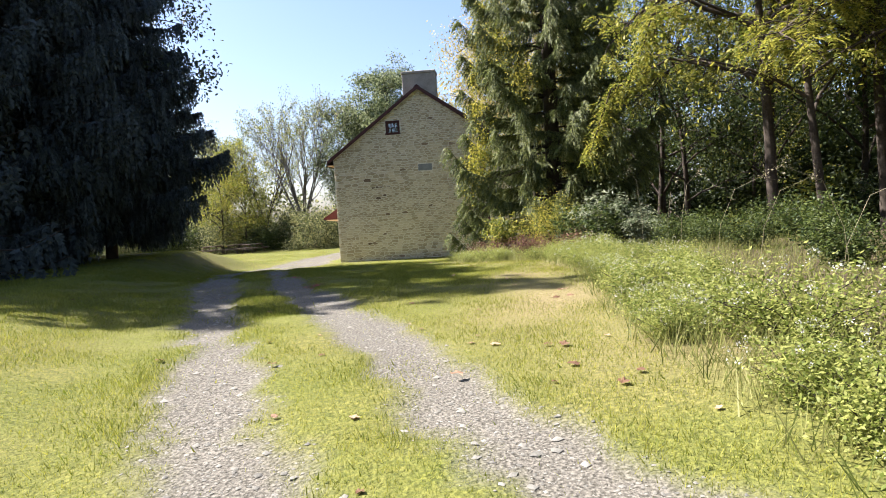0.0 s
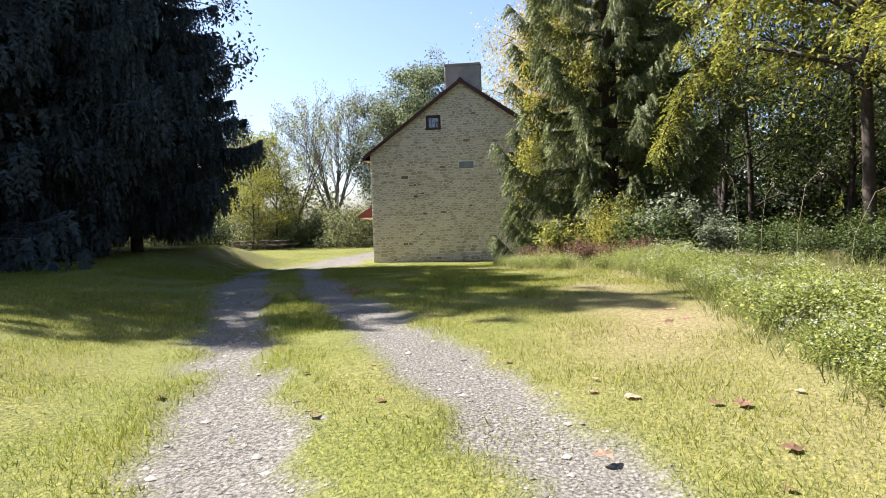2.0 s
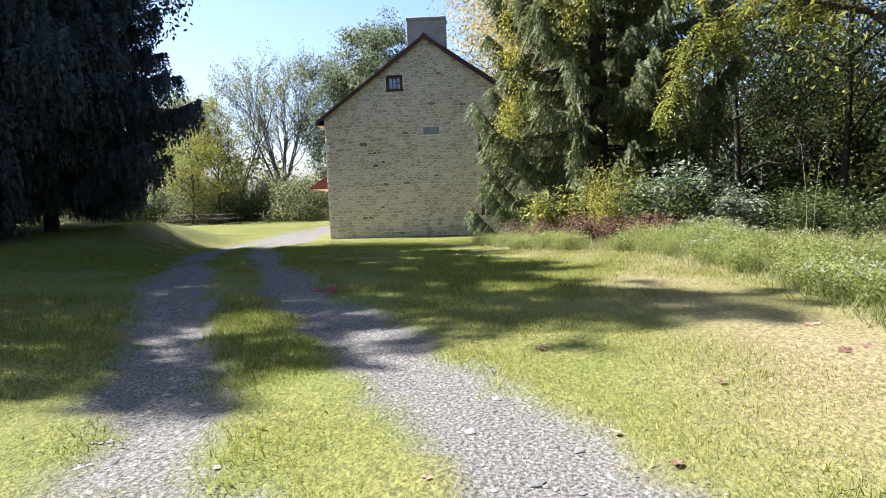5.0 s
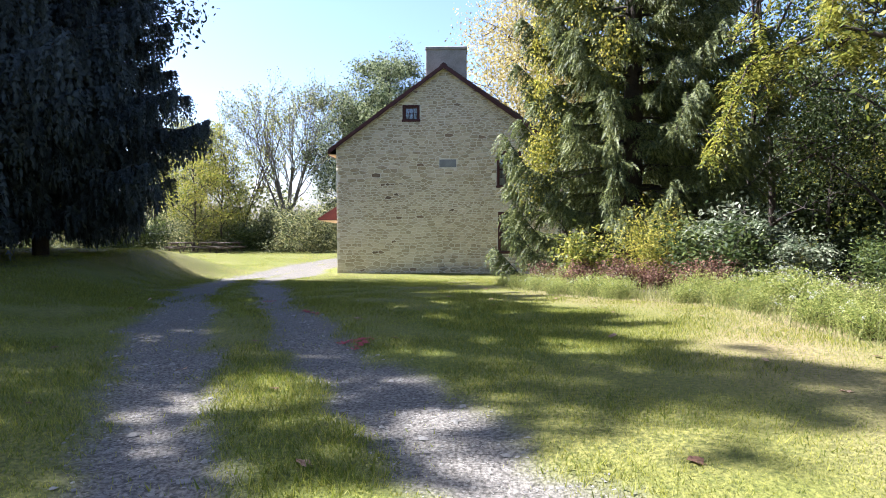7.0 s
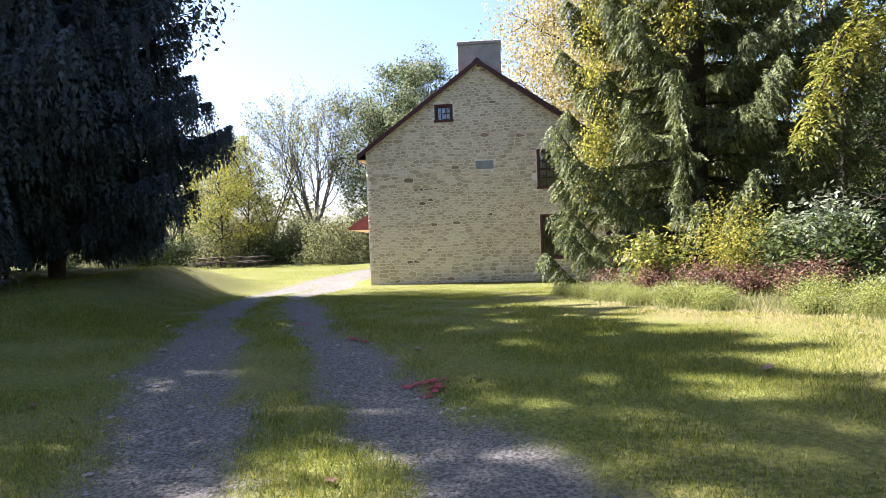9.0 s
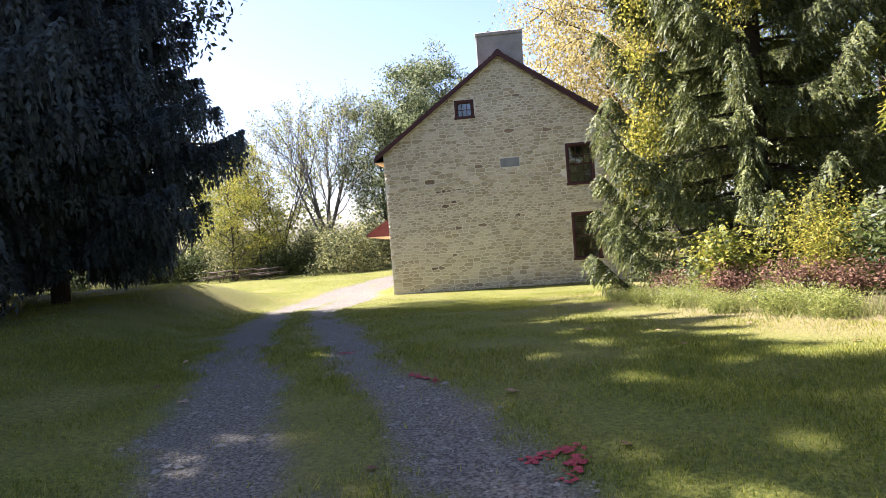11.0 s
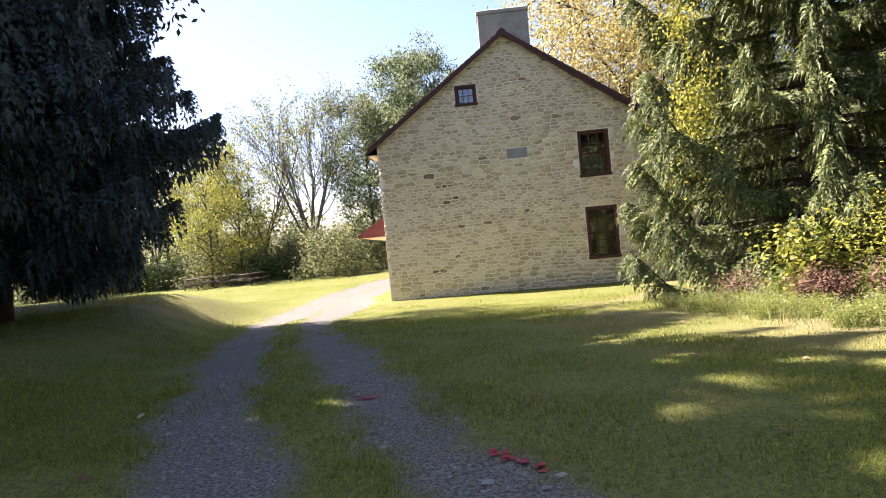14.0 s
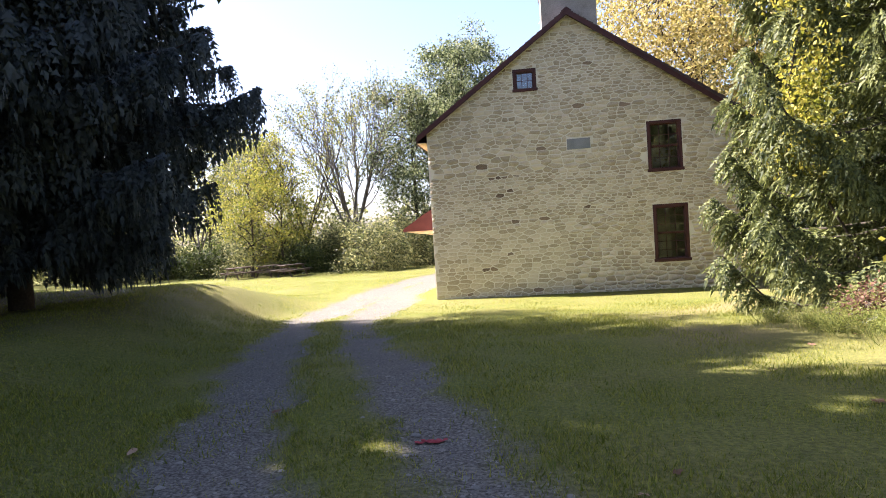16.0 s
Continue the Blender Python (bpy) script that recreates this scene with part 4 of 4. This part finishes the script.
# backing foliage added to darken the wood, with shade in its leaf colour
far_woods("shaded_wood", "foliage bank deep in the wood, shade put into its green", [(41 + 5 * math.sin(k * 2.1), -42 + 3.6 * k, 3.6) for k in range(18)], M["leaf_shade"], 67, 13.0, 3200)

# ---- marks on the drive ----


def paint_mark(x, y, length, wide, turn, seed):
    """A broken streak of sprayed daubs on the tops of the stones."""
    r = np.random.RandomState(seed)
    n = int(900 * length * wide) + 26
    c, s = math.cos(radians(turn)), math.sin(radians(turn))
    V, F = [], []
    for i in range(n):
        u, v = r.uniform(-0.5, 0.5) * length, np.clip(r.normal(0, 0.5), -1.2, 1.2) * wide
        px, py = x + u * c - v * s, y + u * s + v * c
        pz = ground_z(px, py) - 0.035 * float(gravel_mask(px, py)) + 0.012 * float(wobble(px, py, 1.3, 1)) + 0.008 * float(wobble(px, py, 4.0, 2)) + r.uniform(0.008, 0.020)
        q, t = r.uniform(0.010, 0.030), r.uniform(0, 6.283)
        for k in range(6):
            e = q * r.uniform(0.6, 1.2)
            V.append((px + e * math.cos(t + k * 1.047), py + e * math.sin(t + k * 1.047), pz + r.uniform(-0.003, 0.003)))
        F.append(tuple(range(6 * i, 6 * i + 6)))
    ob = raw("paint_mark", V, F, M["red_paint"])
    return tagged(ob, "faded red marking paint sprayed across the gravel", "paint mark", "paint marks", "stuff")


paint_mark(4.93, -21.1, 0.42, 0.075, 20, 1)
paint_mark(5.02, -21.35, 0.36, 0.05, 70, 4)
paint_mark(3.84, -18.9, 0.5, 0.036, -50, 2)
paint_mark(2.5, -16.75, 0.22, 0.04, 5, 3)

# ---- gravel, grass and leaves ----


def scatter(n, x0, x1, y0, y1, keep, rng):
    x, y = rng.uniform(x0, x1, n), rng.uniform(y0, y1, n)
    k = keep(x, y) > rng.uniform(0, 1, n)
    return x[k], y[k]


def pebbles():
    r = np.random.RandomState(5)
    x, y = scatter(880000, -5, 11.5, -36, 3, lambda a, b: gravel_mask(a, b) * np.where(b < -14, 1.0, 0.35) * (0.42 - 0.22 * smooth01(wobble(a, b, 2.3, 12), 0.1, 0.9)), r)
    n = len(x)
    s = np.clip(r.lognormal(-4.95, 0.48, n), 0.003, 0.026)
    s = np.where(r.uniform(0, 1, n) < 0.012, r.uniform(0.022, 0.042, n), s)
    z = height(x, y) - 0.035 * gravel_mask(x, y) + 0.012 * wobble(x, y, 1.3, 1) + 0.008 * wobble(x, y, 4.0, 2)
    base = np.array([(1, 0, 0), (0.2, 1, 0), (-1, 0.1, 0), (-0.1, -1, 0), (0.1, 0.1, 0.75)])
    f = np.array([(0, 1, 4), (1, 2, 4), (2, 3, 4), (3, 0, 4)])
    a = r.uniform(0, 6.283, n)
    P = base[None] * (1 + r.uniform(-0.3, 0.3, (n, 5, 3))) * s[:, None, None] * np.array([1.1, 0.9, 0.62])
    ca, sa = np.cos(a)[:, None], np.sin(a)[:, None]
    V = np.stack([P[..., 0] * ca - P[..., 1] * sa + x[:, None], P[..., 0] * sa + P[..., 1] * ca + y[:, None], P[..., 2] + (z + s * 0.15)[:, None]], -1).reshape(-1, 3)
    F = (f[None] + 5 * np.arange(n)[:, None, None]).reshape(-1, 3)
    return tagged(raw("gravel", V, F, M["pebble"]), "loose pale crushed limestone gravel in the wheel tracks", "gravel", kind="stuff")


pebbles()


def grass_sheet(name, label, n, box_, keep, low_h, high_h, wide, seed, mat):
    r = np.random.RandomState(seed)
    x, y = scatter(n, *box_, keep, r)
    n = len(x)
    z = height(x, y) - 0.035 * gravel_mask(x, y) - 0.01
    hgt = r.uniform(low_h, high_h, n) * (1 + 0.35 * wobble(x, y, 2.5, 6))
    a = r.uniform(0, 6.283, n)
    lean = r.normal(0, 0.45, (n, 2)) * hgt[:, None]
    w = wide * r.uniform(0.6, 1.3, n) / 2
    ca, sa = np.cos(a) * w, np.sin(a) * w
    V = np.stack([np.stack([x - ca, y - sa, z], -1), np.stack([x + ca, y + sa, z], -1), np.stack([x + lean[:, 0], y + lean[:, 1], z + hgt], -1)], 1).reshape(-1, 3)
    return tagged(raw(name, V, np.arange(3 * n).reshape(-1, 3), mat), label, "grass", kind="stuff")


def lawn_keep(x, y):
    e = np.interp(y, EDGE_Y, EDGE_X) - x
    inside = (e > -0.2) & ~((x > -0.35) & (x < W + 0.3) & (y > -0.25))
    return inside * (1 - np.clip(0.975 - 0.35 * smooth01(wobble(x, y, 1.7, 11), 0.45, 1.0), 0, 1) * gravel_mask(x, y)) * (1 - 0.45 * straw_mask(x, y))


def soft_box(x, y, x0, x1, y0, y1, m):
    return smooth01(x, x0, x0 + m) * smooth01(-x, -x1, -x1 + m) * smooth01(y, y0, y0 + m) * smooth01(-y, -y1, -y1 + m)


NEAR = (-4.0, 13.0, -37.0, -14.0)
MID = (-10.0, 13.0, -27.0, -3.0)
FAR = (-34.0, 13.0, -48.0, 26.0)
grass_sheet("lawn_grass", "short mown yellow-green lawn grass", 1000000, NEAR, lambda x, y: lawn_keep(x, y) * soft_box(x, y, *NEAR, 4.0) * 0.95, 0.02, 0.05, 0.0055, 21, M["blade"])
grass_sheet("lawn_grass", "short mown lawn grass in front of the house", 420000, MID, lambda x, y: lawn_keep(x, y) * soft_box(x, y, *MID, 4.5), 0.022, 0.055, 0.009, 22, M["blade"])
grass_sheet("lawn_grass", "short lawn grass running to the house and field", 460000, FAR, lambda x, y: lawn_keep(x, y) * soft_box(x, y, *FAR, 14.0), 0.028, 0.065, 0.015, 23, M["blade"])


def tuft_keep(x, y):
    """Lush uneven clumps, thickest beside and between the wheel tracks."""
    mid = (np.interp(y, LEFT_Y, LEFT_X) + np.interp(y, RIGHT_Y, RIGHT_X)) / 2
    strip = np.exp(-((x - mid) / 1.5) ** 2)
    clump = smooth01(wobble(x, y, 5.5, 31) + 0.7 * wobble(x, y, 13.0, 32), 0.55, 1.0)
    return lawn_keep(x, y) * clump * (0.25 + 0.75 * strip) * (1 - 0.85 * gravel_mask(x, y))


grass_sheet("lawn_tufts", "longer bright green tufts between the wheel tracks", 420000, (-3.0, 11.0, -36.0, -12.0), tuft_keep, 0.035, 0.095, 0.007, 25, M["blade"])


def edge_keep(x, y):
    e = x - np.interp(y, EDGE_Y, EDGE_X)
    return smooth01(e, 0.0, 0.3) * (1 - 0.55 * smooth01(e, 1.2, 2.2)) * (1 - smooth01(e, 4.0, 7.0)) * np.where(y > -16, 0.35, 1.0)


grass_sheet("tall_grass", "tall unmown grass along the wood's edge", 150000, (6.4, 18, -39, -6), edge_keep, 0.10, 0.32, 0.010, 24, M["tall"])


# tall bent grass culms above the weeds
def culm(x, y, h_, lean_x, lean_y):
    pts = [(0, 0, -0.05), (lean_x * 0.1, lean_y * 0.1, h_ * 0.45), (lean_x * 0.4, lean_y * 0.4, h_ * 0.85), (lean_x, lean_y, h_)]
    c = thing("grass_stalk", "tall bent dry grass stalk above the weeds", "grass stalk", (x, y, ground_z(x, y)), "dry grass stalks")
    V, F = tube(pts, [0.0035, 0.003, 0.0025, 0.0015], 5)
    raw("culm", V, F, M["straw_stalk"], c, smooth=True)
    r = np.random.RandomState(int(x * 100) % 1000)
    n = 40
    C = np.array(pts[3]) + r.normal(0, 1, (n, 3)) * np.array([0.05, 0.05, 0.07])
    al = unit(r.normal(0, 1, (n, 3)) + np.array([lean_x, lean_y, 0.2]))
    V, F = diamonds(C, al, unit(np.cross(al, r.normal(0, 1, (n, 3)))), np.full(n, 0.05), np.full(n, 0.012))
    tagged(raw("seed_head", V, F, M["straw_stalk"], c), kind="stuff")


for x, y, h_, lx, ly in ((12.2, -21.5, 1.7, 0.5, 0.3), (12.6, -22.3, 1.5, 0.8, -0.2), (12.9, -23.4, 1.4, 0.9, 0.1), (11.9, -19.8, 1.9, -0.2, 0.2), (13.2, -25.5, 1.5, -0.7, 0.2), (12.4, -26.8, 1.3, 0.6, -0.4), (12.8, -18.2, 1.6, 0.4, 0.4)):
    culm(x, y, h_, lx, ly)


# ---- fallen leaves ----
def leaf_mesh(seed):
    """A curled, lobed dead leaf with a little thickness in its folds."""
    r = random.Random(seed)
    bm = bmesh.new()
    n = 11
    rim, mid = [], bm.verts.new((0, 0, 0.012))
    for i in range(n):
        a = 2 * math.pi * i / n
        q = 0.062 * (1.0 if i % 2 else 0.80) * r.uniform(0.8, 1.2)
        rim.append(bm.verts.new((q * math.cos(a) * 1.25, q * math.sin(a), 0.004 + r.uniform(0, 0.022))))
    for i in range(n):
        bm.faces.new((mid, rim[i], rim[(i + 1) % n]))
    me = bpy.data.meshes.new("fallen_leaf")
    bm.to_mesh(me)
    bm.free()
    me.materials.append(M["dry"])
    return me


leaf_meshes = [leaf_mesh(i) for i in range(6)]
rl = random.Random(31)
placed = [(9.39, -28.73), (7.82, -29.77), (9.85, -29.04), (6.65, -28.11), (7.68, -26.26), (9.77, -24.91), (6.22, -27.05), (7.04, -27.81), (8.74, -27.77), (10.1, -30.0), (3.76, -17.91)]
for _ in range(62):
    y = rl.uniform(-31.5, -12)
    e = float(np.interp(y, EDGE_Y, EDGE_X))
    placed.append((e - abs(rl.gauss(0, 1.6)) if rl.random() < 0.65 else rl.uniform(-1, 9.5), y))
for x, y in placed:
    ob = new("fallen_leaf", rl.choice(leaf_meshes))
    s = rl.uniform(0.4, 0.85)
    ob.matrix_world = pose(x, y, ground_z(x, y) + 0.012, rl.uniform(-12, 12), rl.uniform(-12, 12), rl.uniform(0, 360)) @ Matrix.Diagonal((s, s, s, 1))
    tagged(ob, "curled brown dead leaf lying on the lawn", "leaf", "fallen leaves")


# ---- stones of the gable wall ----
def courses():
    """Seed points of the rubble: uneven courses of stones of mixed length."""
    r = random.Random(8)
    out, z = [], -0.15
    while z < RIDGE + 0.2:
        h_ = r.choice((0.075, 0.09, 0.11, 0.13, 0.15, 0.19))
        x = -0.2 + r.uniform(-0.2, 0)
        while x < W + 0.2:
            w_ = min(r.uniform(0.9, 2.6) * h_ + r.uniform(0.03, 0.14), 0.6)
            out.append((x + w_ / 2 + r.uniform(-0.2, 0.2) * h_, z + h_ / 2 + r.uniform(-0.26, 0.26) * h_ + 0.05 * math.sin(x * 1.3 + z)))
            x += w_
        z += h_
    return out


def clip(poly, nx, nz, d):
    """The part of a convex outline where nx * x + nz * z <= d."""
    out = []
    for i, (x, z) in enumerate(poly):
        u, v = poly[i - 1]
        a, b = nx * u + nz * v - d, nx * x + nz * z - d
        if (a < 0) != (b < 0):
            t = a / (a - b)
            out.append((u + (x - u) * t, v + (z - v) * t))
        if b <= 0:
            out.append((x, z))
    return out


def stone_cells():
    """Each stone's outline: the cell nearest its seed, cut at the wall's edges and openings, less half a joint."""
    r = random.Random(14)
    seeds = courses()
    S = np.array(seeds) * np.array([1.0, 1.9])
    for k, (sx, sz) in enumerate(seeds):
        if sx < 0 or sx > W or sz > gable_z(min(max(sx, 0), W)) or any(a < sx < b and c < sz < d for a, b, c, d in BARE):
            continue
        joint = r.uniform(0.008, 0.015)
        poly = [(sx - 0.34, sz - 0.16), (sx + 0.34, sz - 0.16), (sx + 0.34, sz + 0.16), (sx - 0.34, sz + 0.16)]
        near = np.argsort(((S - S[k]) ** 2).sum(1))[1:22]
        for j in near:
            nx, nz = S[j] - S[k]
            l_ = math.hypot(nx, nz * 1.9)
            m = ((S[j] ** 2).sum() - (S[k] ** 2).sum()) / 2
            poly = clip(poly, nx, nz * 1.9, m - joint * l_)
            if len(poly) < 3:
                break
        k_l, k_r = (RIDGE - EAVE) / XR, (RIDGE - EAVE) / (W - XR)
        for nx, nz, d in ((-1, 0, -0.006), (1, 0, W - 0.006), (0, -1, 0.2), (-k_l, 1, EAVE - 0.04), (k_r, 1, EAVE + k_r * W - 0.04)):
            if len(poly) >= 3:
                poly = clip(poly, nx, nz, d)
        for a, b, c, d in BARE:
            if len(poly) >= 3 and sx + 0.35 > a and sx - 0.35 < b and sz + 0.2 > c and sz - 0.2 < d:
                gaps = ((a - sx, (1, 0, a)), (sx - b, (-1, 0, -b)), (c - sz, (0, 1, c)), (sz - d, (0, -1, -d)))
                poly = clip(poly, *max(gaps)[1])
        if len(poly) < 3:
            continue
        xs_, zs_ = [p[0] for p in poly], [p[1] for p in poly]
        if max(xs_) - min(xs_) > 0.05 and max(zs_) - min(zs_) > 0.035:
            yield poly


def stone_arrays(r, poly):
    """Front face a little proud of the pointing, with worn corners and a sloped rim."""
    ring = []
    for i, p in enumerate(poly):
        a, b = poly[i - 1], poly[(i + 1) % len(poly)]
        for q in (a, b):
            k = r.uniform(0.05, 0.15)
            ring.append((p[0] + (q[0] - p[0]) * k, p[1] + (q[1] - p[1]) * k))
    n = len(ring)
    cx, cz = sum(p[0] for p in ring) / n, sum(p[1] for p in ring) / n
    proud = r.uniform(0.004, 0.012)
    V = [(x, 0.004, z) for x, z in ring]
    fx, fz = (1 - 0.016 / max(max(v[i] for v in ring) - min(v[i] for v in ring), 0.05) for i in (0, 1))
    V += [(cx + (x - cx) * fx, -proud - r.uniform(0, 0.003), cz + (z - cz) * fz) for x, z in ring]
    V.append((cx, -proud - 0.003, cz))
    F = []
    for i in range(n):
        j = (i + 1) % n
        F += [(i, j, n + j), (i, n + j, n + i), (n + i, n + j, 2 * n)]
    return V, F


BARE = [*[(a - 0.02, b + 0.02, c - 0.04, d + 0.02) for a, b, c, d in HOLES.values()], (4.57, 5.35, 4.66, 5.04)]
rs = random.Random(9)
V_all, F_all, count = [], [], 0
for poly in stone_cells():
    V, F = stone_arrays(rs, poly)
    mx, mz = V[-1][0], V[-1][2]
    dark = rs.random() < (0.10 if 1.6 < mx < 3.2 and (0.8 < mz < 1.7 or 3.2 < mz < 4.8) else 0.009)
    if (mx < 4.6 and 0.0 < mz < 2.2 and count < 270) or (dark and count < 300):
        me = bpy.data.meshes.new("stone")
        me.from_pydata([(x - mx, y, z - mz) for x, y, z in V], [], F)
        me.materials.append(M["stone_dark"] if dark else M["stone_part"])
        ob = new("stone", me)
        ob.parent = gable
        ob.location = (mx, 0, mz)
        count += 1
    else:
        F_all += [tuple(i + len(V_all) for i in f) for f in F]
        V_all += V
tagged(raw("stonework", V_all, F_all, M["stone"], gable, "weathered tan and brown fieldstones"), kind="stuff")
